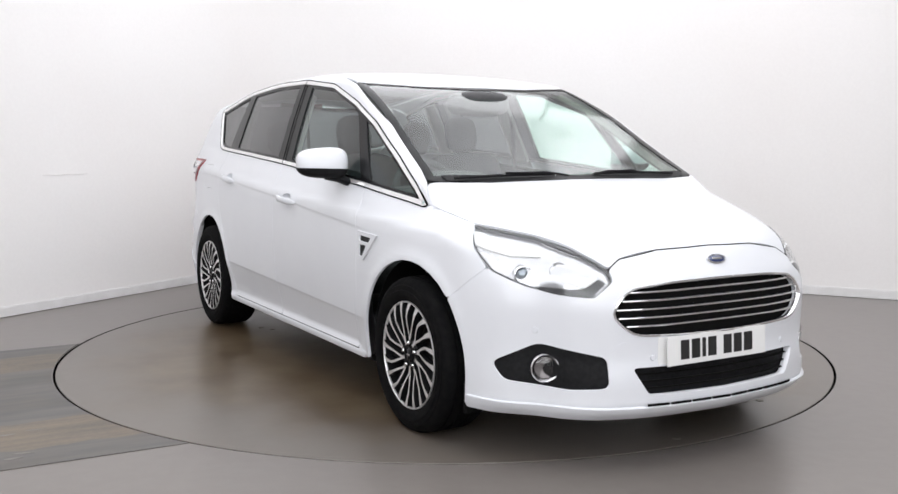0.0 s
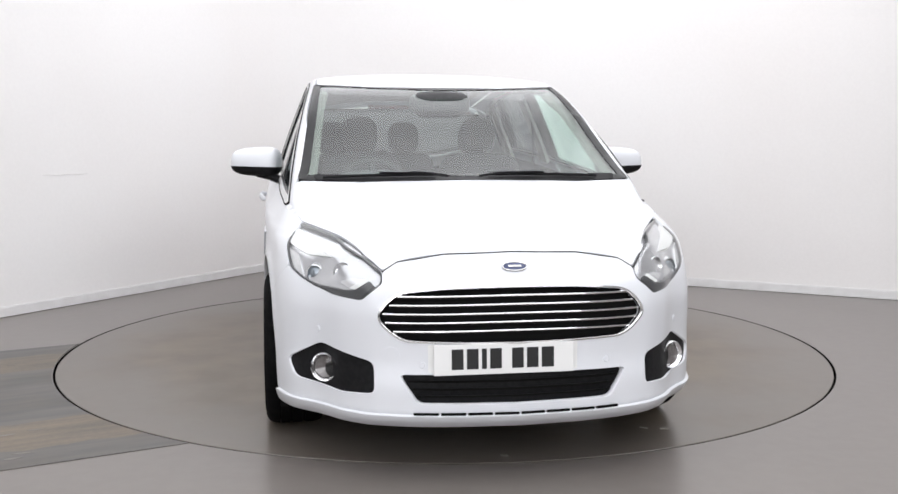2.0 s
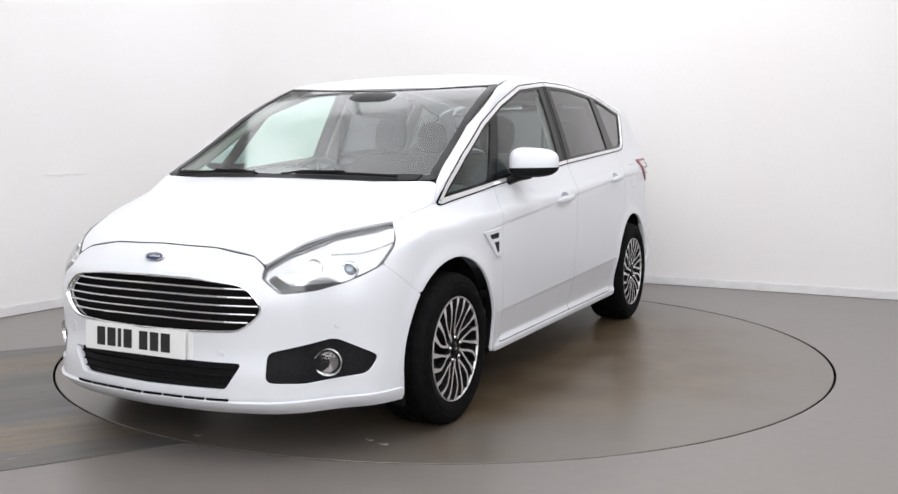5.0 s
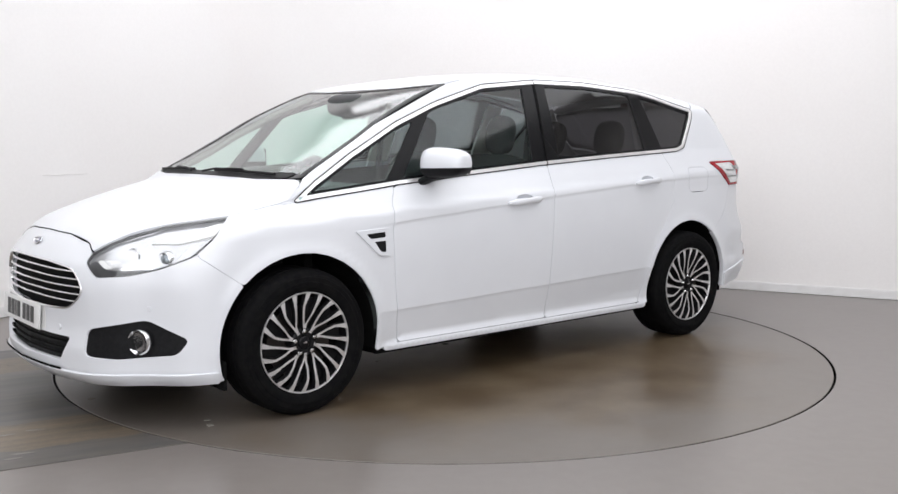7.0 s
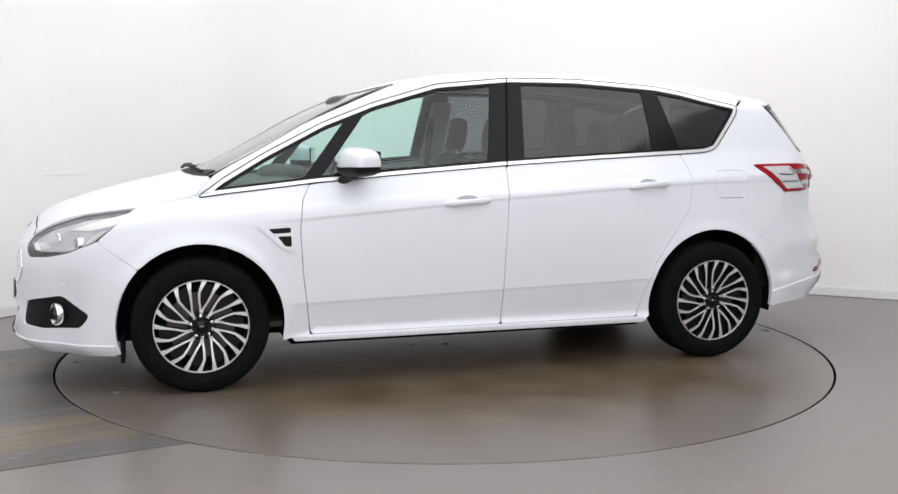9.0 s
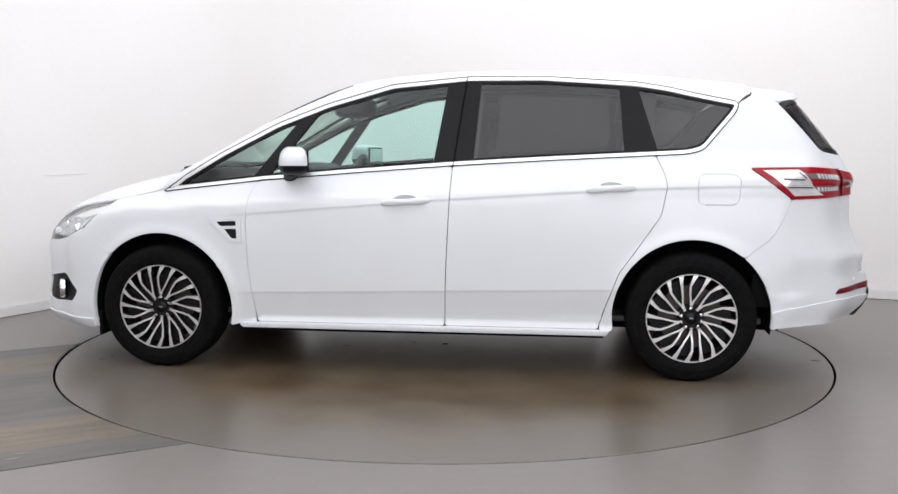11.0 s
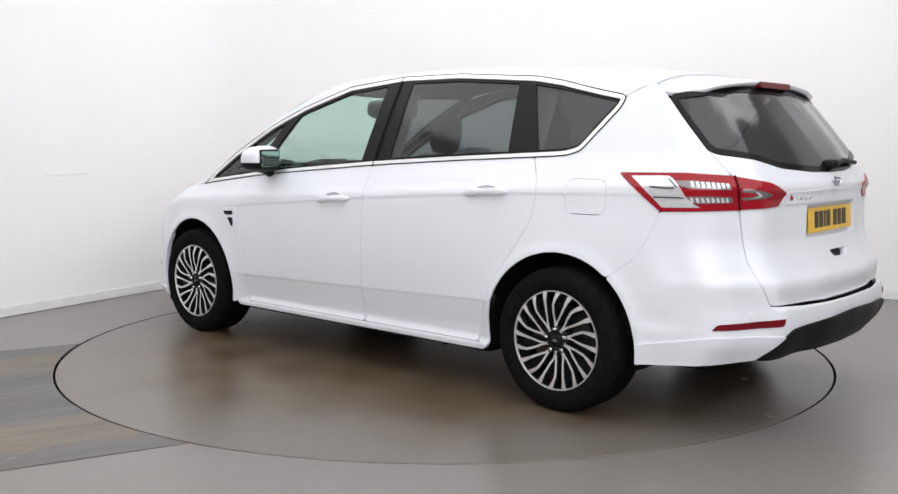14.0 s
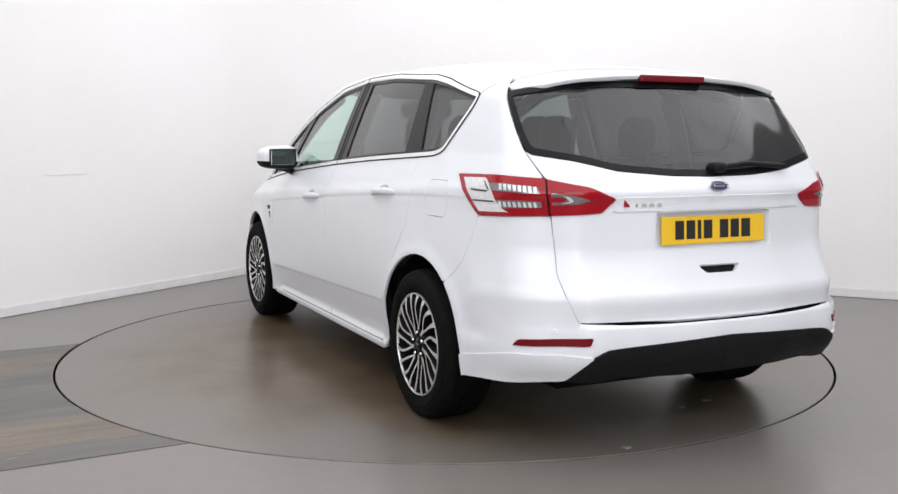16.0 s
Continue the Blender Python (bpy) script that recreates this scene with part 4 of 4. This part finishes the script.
tail_c = side_chart(TAIL_LAMP)
T = lambda *p: side_chart(np.array(p))
for k, flip in enumerate((None, MIRROR_Y)):
    fit_ = (lambda d: d) if flip is None else mirrored
    tail = link("tail_lamp", fit_(patch(tail_c, lift=.006, rim=.03, corner=.012, step=.02)), RED, car, "red and clear wraparound tail lamp")
    link("clear_section", fit_(patch(T((-1.765, .841, 1.094), (-1.945, .830, 1.098), (-1.975, .836, 1.080), (-2.000, .836, 1.052), (-2.020, .832, 1.018), (-2.055, .820, .984), (-2.085, .81, .968), (-1.925, .853, .964), (-1.865, .858, 1.02)), lift=.0085, rim=.003, corner=.004, step=.02)), CLEAR_LAMP, tail, "clear section with silver reflector")
    for pts in (((-1.86, .845, 1.052), (-1.975, .84, 1.050), (-1.972, .84, 1.044), (-1.864, .845, 1.046)), ((-1.88, .85, 1.012), (-2.012, .833, 1.012), (-2.016, .833, 1.006), (-1.884, .85, 1.006)), ((-1.955, .84, 1.082), (-1.985, .836, 1.052), (-1.977, .836, 1.052), (-1.947, .84, 1.082))):
        link("reflector_step", fit_(patch(T(*pts), lift=.0112, rim=.004, corner=.001, gap=0, step=.02)), LAMP_GREY, tail, "grey step in the clear section")
    for row in (((-1.973, .836, 1.078), (-2.048, .815, 1.080), (-2.158, .723, 1.066), (-2.164, .712, 1.040), (-2.131, .771, 1.042), (-2.007, .836, 1.050)), ((-2.020, .832, 1.016), (-2.113, .784, 1.019), (-2.166, .712, 1.015), (-2.170, .708, .988), (-2.055, .820, .983))):
        link("smoked_light", fit_(patch(T(*row), lift=.0088, rim=.003, corner=.004, step=.015)), SMOKE_LAMP, tail, "smoked light")
    for z0, z1 in ((1.066, 1.054), (1.001, 1.001)):
        for i in range(8):
            u = .10 + .11 * i
            xa, ya, za = -2.02 - .14 * u, .832 - .115 * u, z0 + (z1 - z0) * u
            link("louvre", fit_(patch(T((xa, ya, za + .010), (xa - .009, ya - .007, za + .010), (xa - .016, ya - .007, za - .011), (xa - .007, ya, za - .011)), lift=.0105, rim=.003, corner=.001, gap=0, step=.01)), CLEAR_LAMP, tail, "clear louvre")
    link("inner_section", fit_(patch(T((-2.199, .692, 1.049), (-2.262, .624, 1.040), (-2.281, .558, 1.021), (-2.260, .616, 1.004), (-2.199, .683, .996)), lift=.0085, rim=.003, corner=.012, step=.02)), SMOKE_LAMP, tail, "smoked section")
    link("inner_lens", fit_(patch(T((-2.199, .694, 1.035), (-2.231, .658, 1.034), (-2.248, .639, 1.025), (-2.229, .655, 1.013), (-2.199, .686, 1.010)), lift=.011, rim=.004, corner=.006, step=.012)), RED, tail, "red inner lens")
    link("light_tip", fit_(patch(T((-2.238, .656, 1.039), (-2.256, .637, 1.033), (-2.262, .624, 1.020), (-2.250, .635, 1.011), (-2.226, .659, 1.007), (-2.250, .637, 1.020)), lift=.0125, rim=.004, corner=.003, step=.01)), CLEAR_LAMP, tail, "clear inner light")
    link("lamp_joint", fit_(patch(T((-2.167, .697, 1.100), (-2.171, .694, 1.100), (-2.195, .685, .957), (-2.190, .689, .957)), lift=.012, rim=.003, corner=.001, gap=0, step=.02)), UNDER, tail)

# rear bumper
rear_bump = np.vstack([at_side(*arc(-1.425, 188, 130)), at_side((-1.813, .741), (-1.869, .83)), TAIL_LAMP[7:5:-1], [(-2.219, .671, .734), (-2.294, .649, .611), (-2.345, .651, .558)], at_rear((.45, .550), (.22, .549), (0, .549))])
rear_low = np.vstack([at_side((-1.85, .282)), on_side([(-FAN - .55, .290), (-FAN - .75, .308), (-FAN - .93, .335), (-FAN - 1.02, .36), (-FAN - 1.3, .37), (-FAN - math.pi / 2, .37)])])
rear_loop = np.vstack([rear_low[::-1], rear_bump, rear_bump[-2::-1] * (1, -1, 1), rear_low[:-1] * (1, -1, 1)])
link("rear_bumper", patch(side_chart(rear_loop), corner=.010, step=.03, rim=.03, gap=.0006), PAINT, car, "white rear bumper")
skirt = np.vstack([at_side((-1.83, .372)), [(-2.166, .815, .436), (-2.30, .69, .441), (-2.377, .594, .436)], [(-2.262, .655, .330)], on_side([(-FAN - .75, .302), (-FAN - .55, .284)]), at_side((-1.84, .276))])
pair("rear_skirt", patch(side_chart(skirt), lift=.009, corner=.012, rim=.02), PAINT, car, "white lower bumper corner")
val = np.vstack([[(-2.262, .655, .330)], at_rear((.600, .436), (.545, .462), (.3, .478), (0, .490))])
val_low = np.vstack([[(-2.262, .655, .330)], at_rear((.55, .33), (.45, .345), (.2, .338), (0, .335))])
val_o = np.vstack([val, val[-2::-1] * (1, -1, 1), (val_low[1:] * (1, -1, 1)), val_low[-2:0:-1]])
link("rear_valance", patch(side_chart(val_o), lift=.012, corner=.012, rim=.08, step=.03), PLASTIC, car, "black plastic rear valance")
refl = T((-2.149, .828, .460), (-2.175, .815, .490), (-2.379, .602, .511), (-2.374, .612, .476))
pair("rear_reflector", patch(refl, lift=.004, corner=.010, rim=.012, step=.02), DEEP_RED, car, "dark red reflector")
for sy in (1, -1):
    p = on_side(side_chart(np.array([(-2.281, .717, .526)])))[0] * (1, sy, 1)
    n = slope(p[None])[0]
    link("parking_sensor", moved(lathe([(.001, .004), (.010, .004), (.0115, .001), (.012, -.004)], 20), Matrix.Translation(p) @ Vector(n).to_track_quat("Y", "Z").to_matrix().to_4x4()), PAINT, car)


# handles, vents, mirrors
def on_body(x, z):
    p = at_side((x, z))[0]
    return p, slope(p[None])[0]


for (x, z), doors in zip(GRIPS, (doors_f, doors_r)):
    cup = dense(fillet(grip_cup(x, z), .01), .012)
    mid = cup.mean(0)
    rings = []
    for k in (1.05, .93, .75, .5, .2):
        q = on_side(mid + (cup - mid) * k)
        rings.append(q - slope(q) * (.004 + .034 * (1 - (k / 1.05) ** 2)))
    n = len(cup)
    bowl = [q for r in rings for q in r], [(j * n + i, j * n + (i + 1) % n, (j + 1) * n + (i + 1) % n, (j + 1) * n + i) for j in range(4) for i in range(n)] + [[4 * n + i for i in range(n)]]
    p, nn = on_body(x, z)
    along = [(.128, .000, .004), (.122, .012, .009), (.105, .020, .0145), (.075, .029, .0185), (.035, .036, .0165), (0, .038, .0155), (-.035, .036, .0165), (-.075, .029, .0185), (-.105, .020, .0145), (-.122, .012, .009), (-.128, .000, .004)]
    v, f = [], []
    for dx, out, tall in along:
        c = Vector(at_side((x + dx, z - .004 - dx * .065))[0]) + Vector(nn) * (out - .006)
        for i in range(12):
            a = 2 * math.pi * i / 12
            v.append(tuple(c + Vector((0, 0, 1)) * tall * math.sin(a) + Vector(nn) * (.006 + .004 * (abs(dx) < .09)) * math.cos(a)))
    for j in range(len(along) - 1):
        f += [(j * 12 + i, j * 12 + (i + 1) % 12, j * 12 + 12 + (i + 1) % 12, j * 12 + 12 + i) for i in range(12)]
    f += [list(range(12))[::-1], [(len(along) - 1) * 12 + i for i in range(12)]]
    for d, fit_ in zip(doors, (lambda q: q, mirrored)):
        link("handle_cup", fit_(bowl), PAINT, d, "hollow behind the handle", True)
        link("door_handle", fit_((v, f)), PAINT, d, "white pull handle", True)

vent_o = S((1.150, .822), (.958, .832), (.955, .695), (1.018, .700))
vent_i = S((1.095, .806), (.985, .812), (.982, .786), (1.070, .782))
vent_j = S((1.050, .768), (.982, .770), (.980, .716), (1.012, .718))
for fit_ in (lambda q: q, mirrored):
    vent = link("fender_vent", fit_(patch(vent_o, holes=[vent_i, vent_j], lift=.008, gap=0, rim=.02, corner=.008, step=.02)), PAINT, car, "white side vent with black mesh openings")
    link("vent_mesh", fit_(patch(inset(vent_o, .012), lift=.002, rim=0, corner=.004, step=.02)), PLASTIC, vent)

for sy in (1, -1):
    mm = Matrix.Diagonal((1, sy, 1, 1))
    base = Matrix.Translation((.645, .968, 1.135)) @ pose(0, 0, 0, 0, 0, 18)
    shell = blob(.080, .124, .073, .62, .5)
    sv, sf = shell
    top_f = [q for q in sf if sum(sv[i][2] for i in q) / len(q) > -.026]
    low_f = [q for q in sf if sum(sv[i][2] for i in q) / len(q) <= -.020]
    taper = [(max(x * (1 - .22 * (z > 0) * z / .082), -.062), y, z * (1 - .10 * y / .108)) for x, y, z in sv]
    mir = link("door_mirror", moved((taper, top_f), mm @ base), PAINT, car, "white door mirror on a black foot", True)
    link("mirror_base", moved(([(x * 1.03, y * 1.02, z * 1.02) for x, y, z in taper], low_f), mm @ base), PLASTIC, mir, "black lower shell", True)
    link("mirror_foot", moved(tube([(.70, .85, 1.04), (.685, .90, 1.062), (.665, .96, 1.075)], .036, 10, .6), mm), PLASTIC, mir, "black foot", True)
    link("mirror_glass", moved(box(.006, .178, .092, .0028, 2, at=(-.068, .002, .0)), mm @ base), MIRROR, mir, "mirror glass")
    link("mirror_rim", moved(box(.012, .196, .108, .005, 2, at=(-.064, .002, .0)), mm @ base), PLASTIC, mir)
    link("mirror_indicator", moved(blob(.060, .062, .012, .5, .45, at=(-.004, .058, -.008)), mm @ base), CLEAR_LAMP, mir, "clear indicator lens", True)
    link("indicator_bulb", moved(blob(.009, .006, .006, .5, .5, at=(-.045, .112, -.008)), mm @ base), AMBER, mir, "amber bulb", True)

# wheels
def spoke(a, leg):
    """One leg of a bent twin spoke, in the wheel's plane; y is outward."""
    def pt(r, deg, y):
        return Vector((-r * math.sin(radians(deg)), y, r * math.cos(radians(deg))))
    if leg == 0:
        mid = [(.050, -19, .004), (.085, -20.5, .003), (.125, -22, .010), (.166, -21.0, .015), (.195, -17.2, .016), (.2255, -13.4, .013)]
    else:
        mid = [(.050, -24, .004), (.085, -13.0, .003), (.127, -3.4, .010), (.166, .2, .015), (.195, 1.8, .016), (.2255, 3.5, .013)]
    wide = (.0066, .0052, .0052, .0060, .0085, .0125)
    v, f = [], []
    for (r, d, y), w in zip(mid, wide):
        k = math.degrees(w / r)
        v += [pt(r, a + d - k, y), pt(r, a + d + k, y), pt(r, a + d + k * 1.2, y - .03), pt(r, a + d - k * 1.2, y - .03)]
    for i in range(len(mid) - 1):
        for j in range(4):
            f.append((i * 4 + j, i * 4 + 4 + j, i * 4 + 4 + (j + 1) % 4, i * 4 + (j + 1) % 4))
    f += [(0, 1, 2, 3), (23, 22, 21, 20)]
    return [tuple(q) for q in v], [q for q in f]


def wheel(x, sy):
    m = Matrix.Translation((x, sy * .902, .333)) @ Matrix.Diagonal((1 if sy > 0 else -1, sy, 1, 1))
    rim = link("wheel", moved(lathe([(.2245, .004), (.2255, .012), (.2275, .0145), (.2305, .0145), (.232, .011), (.232, -.02)], 96), m), SATIN, car, "machined multi-spoke alloy wheel with dark pockets", True)
    tyre = [(.226, -.212), (.255, -.222), (.300, -.222), (.322, -.214), (.333, -.195), (.336, -.17), (.336, -.145), (.330, -.143), (.330, -.135), (.336, -.133), (.3365, -.092), (.330, -.090), (.330, -.082), (.3365, -.080),
            (.336, -.045), (.330, -.043), (.330, -.035), (.336, -.033), (.333, -.012), (.325, .006), (.310, .016), (.302, .017), (.300, .020), (.280, .021), (.278, .0235), (.258, .022), (.240, .014), (.231, .008), (.226, -.01)]
    link("tyre", moved(lathe(tyre, 96), m), RUBBER, rim, "black rubber tyre", True)
    link("rim_barrel", moved(lathe([(.206, -.20), (.220, -.02), (.2246, .005)], 64), m), DARK_ALLOY, rim, "dark inner barrel", True)
    link("wheel_well", moved(lathe([(.20, -.060), (.06, -.070), (.004, -.070)], 48), m), UNDER, rim)
    link("brake_disc", moved(lathe([(.165, -.058), (.165, -.050), (.07, -.050), (.07, -.058)], 48), m), DISC, rim, "steel brake disc", True)
    for i in range(10):
        for leg in (0, 1):
            arm = link("spoke", moved(spoke(36 * i + 18, leg), m), DARK_ALLOY, rim, more=(SATIN,))
            for k in range(5):
                arm.data.polygons[k * 4].material_index = 1
        web = []
        for r, d in ((.090, -13), (.15, -2), (.208, 2), (.208, -13), (.15, -21), (.090, -20)):
            t = radians(36 * i + 18 + d)
            web.append((-r * math.sin(t), r * math.cos(t)))
        wv, wf = prism(web, -.034, -.026)
        link("spoke_web", moved(([(a, c, b) for a, b, c in wv], wf), m), DARK_ALLOY, rim, "dark painted pocket")
    link("hub", moved(lathe([(.068, -.05), (.066, -.004), (.058, .004), (.034, .001), (.032, -.004)], 40), m), DARK_ALLOY, rim, "", True)
    link("hub_cap", moved(lathe([(.001, .010), (.022, .008), (.031, .002), (.033, -.006)], 32), m), BLACK, rim, "dark centre cap", True)
    link("cap_mark", moved(([(a, b + .0095, c) for a, b, c in blob(.012, .002, .005, 1, 1, 16, 8)[0]], blob(.012, .002, .005, 1, 1, 16, 8)[1]), m), SMOKE_LAMP, rim)
    for i in range(5):
        t = 2 * math.pi * i / 5 + .1
        mm = m @ Matrix.Translation((.052 * math.sin(t), .002, .052 * math.cos(t)))
        link("nut_socket", moved(lathe([(.0165, -.004), (.0155, .0035), (.0125, .003), (.012, -.012), (.001, -.012)], 18), mm), UNDER, rim, "", True)
        link("wheel_nut", moved(lathe([(.001, .011), (.007, .010), (.0095, .006), (.0098, -.012)], 6), mm), CHROME, rim, "chrome nut")
    v, f = [], []
    for i in range(25):
        t = radians(-12 + 204 * i / 24)
        for y in (-.36, -.035):
            v.append((.412 * math.cos(t), y, .412 * math.sin(t)))
    f = [(2 * i, 2 * i + 1, 2 * i + 3, 2 * i + 2) for i in range(24)] + [[2 * i for i in range(25)]]
    link("arch_liner", moved((v, f), m), UNDER, car, "black wheel arch liner")


for x in (1.425, -1.425):
    for sy in (1, -1):
        wheel(x, sy)
for sy in (1, -1):
    link("mud_flap", box(.02, .20, .13, .006, at=(1.80, sy * .76, .225)), UNDER, car, "black air deflector")
under = [(2.20, .45), (1.90, .60), (1.85, .52), (1.0, .52), (.98, .84), (-.98, .84), (-1.0, .52), (-1.95, .50)]
link("underbody", prism([(x, y) for x, y in under] + [(x, -y) for x, y in under[::-1]], .205, .235), UNDER, car, "black underbody")
link("engine_bay_wall", box(.04, 1.5, .75, .01, at=(1.30, 0, .62)), UNDER, car)
link("nose_backing", patch(side_chart(np.vstack([on_side([(FAN + .55 + (math.pi - 1.1) * i / 12, .72) for i in range(13)]), on_side([(FAN + .55 + (math.pi - 1.1) * i / 12, .24) for i in range(12, -1, -1)])])), lift=-.075, rim=0, step=.08), UNDER, car)
link("tail_backing", patch(side_chart(np.vstack([on_side([(-FAN - .45 - (math.pi - .9) * i / 12, 1.06) for i in range(13)]), on_side([(-FAN - .45 - (math.pi - .9) * i / 12, .38) for i in range(12, -1, -1)])])), lift=-.06, rim=0, step=.08), UNDER, car)

# cabin
wallp = S((1.35, .93), (.4, 1.055), (-.7, 1.13), (-1.45, 1.165), (-1.45, .76), (-1.0, .76), (-.95, .25), (.95, .25), (1.0, .76), (1.35, .76))
pair("door_card", patch(wallp, lift=-.06, rim=0, step=.1), TRIM, car, "dark inner door trim")
lin = [(.40, .55), (-.3, .54), (-1.0, .54), (-1.72, .52)]
link("headliner", patch(np.array([(.44, 0)] + lin + [(x, -y) for x, y in lin[::-1]]), on_top, lift=-.035, rim=0, step=.08), LINER, car, "pale grey headliner")
link("cabin_floor", box(2.9, 1.55, .03, .005, at=(-.35, 0, .30)), TRIM, car)
dash = box(.42, 1.46, .20, .06, 4, at=(1.02, 0, .925))
link("dashboard", dash, TRIM, car, "dark grey dashboard", True)
link("instrument_hood", blob(.15, .20, .06, .7, .7, at=(.86, -.37, 1.035)), TRIM, car, "hooded instrument cluster", True)
link("centre_screen", box(.05, .30, .20, .02, 3, at=(.79, 0, .96)), BLACK, car)
st = Matrix.Translation((.62, -.37, .965)) @ pose(0, 0, 0, 0, 68, 0)
ringv = [(.185 * math.cos(a * math.pi / 20), .185 * math.sin(a * math.pi / 20), 0) for a in range(41)]
steer = link("steering_wheel", moved(tube(ringv, .017, 10), st), TRIM, car, "black steering wheel", True)
link("wheel_boss", moved(blob(.07, .075, .03, .7, .7), st), TRIM, steer, "", True)
for a in (0, 180, 270):
    link("wheel_spoke", moved(tube([(.05 * math.cos(radians(a)), .05 * math.sin(radians(a)), 0), (.175 * math.cos(radians(a)), .175 * math.sin(radians(a)), 0)], .016, 8, .5), st), TRIM, steer)
pod = link("mirror_pod", blob(.12, .16, .065, .6, .6, at=(.52, 0, 1.440)), TRIM, car, "dark sensor pod behind the windscreen", True)
link("interior_mirror", box(.03, .24, .065, .02, 3, at=(.52, 0, 1.395)), BLACK, pod, "black rear-view mirror")


def seat(x, y, wide=.50, tall=.62, base=.50, head=True):
    back = moved(joined(blob(.075, wide / 2, tall / 2, .35, .45, at=(0, 0, tall / 2))), Matrix.Translation((x - .22, y, base + .06)) @ pose(0, 0, 0, 0, -16, 0))
    ob = link("car_seat", back, CLOTH, car, "charcoal cloth seat", True)
    link("seat_cushion", blob(.27, wide / 2, .09, .4, .4, at=(x, y, base)), CLOTH, ob, "", True)
    if head:
        hx, hz = x - .22 - tall * .30, base + tall + .155
        link("headrest", moved(blob(.055, .108, .115, .7, .75), Matrix.Translation((hx, y, hz)) @ pose(0, 0, 0, 0, -10, 0)), CLOTH, ob, "charcoal headrest", True)
        for d in (.05, -.05):
            link("headrest_post", tube([(hx + .02, y + d, hz - .16), (hx, y + d, hz - .05)], .007, 8), CHROME, ob, "chrome post")


for y in (.37, -.37):
    seat(.13, y, .52, .62, .50)
for y in (.50, 0, -.50):
    seat(-.72, y, .44, .56, .54)
for sy in (1, -1):
    rail = on_top([(1.30, .725), (1.1, .700), (.9, .680), (.65, .655), (.42, .62)]) - (0, 0, .050)
    a_post = tube(rail, .034, 8, .6)
    link("pillar_trim", a_post if sy > 0 else mirrored(a_post), PILLAR, car, "pale inner windscreen pillar trim", True)
    for x0, x1 in ((-.13, -.30), (-1.05, -1.22)):
        post = S((x0, 1.12), (x0 - .06, 1.52), (x1 - .03, 1.52), (x1, 1.12))
        d = patch(post, lift=-.05, rim=.02, step=.06)
        link("pillar_trim", d if sy > 0 else mirrored(d), LINER, car, "grey inner pillar trim")
    link("seat_belt", tube([(-.20, sy * .70, 1.42), (-.16, sy * .70, 1.1), (-.12, sy * .66, .75)], .022, 6, .15, up=(0, 1, 0)), TRIM, car)


# ---- what moves: the turntable and the car on it turn clockwise ----
TURNS = [
    (0.0, 30.13), (0.5, 26.75), (1.0, 21.45), (1.5, 15.59), (2.0, 9.37), (2.5, 3.59),
    (3.0, -2.65), (3.5, -8.31), (4.0, -14.48), (4.5, -20.35), (7.0, -50.11), (7.5, -55.89),
    (8.0, -61.75), (8.5, -67.53), (9.0, -73.51), (11.5, -102.72), (12.0, -108.57), (12.5, -114.36),
    (13.0, -120.17), (13.5, -125.82), (14.0, -131.73), (14.5, -137.44), (15.0, -143.25), (15.5, -148.92),
    (16.0, -154.86),
]
OFF_X, OFF_Y = 0.053, -0.128


def motions():
    rows = []
    for (t0, a0), (t1, a1) in zip(TURNS, TURNS[1:]):
        steps = max(1, round((t1 - t0) / 0.5))
        rows += [(t0 + (t1 - t0) * i / steps, a0 + (a1 - a0) * i / steps) for i in range(steps)]
    rows.append(TURNS[-1])
    walk(turntable, [(t, pose(0, 0, 0, 0, 0, a - 90)) for t, a in rows])
    walk(car, [(t, pose(0, 0, 0.0005, 0, 0, a - 90) @ pose(OFF_X, OFF_Y, 0)) for t, a in rows])


motions()
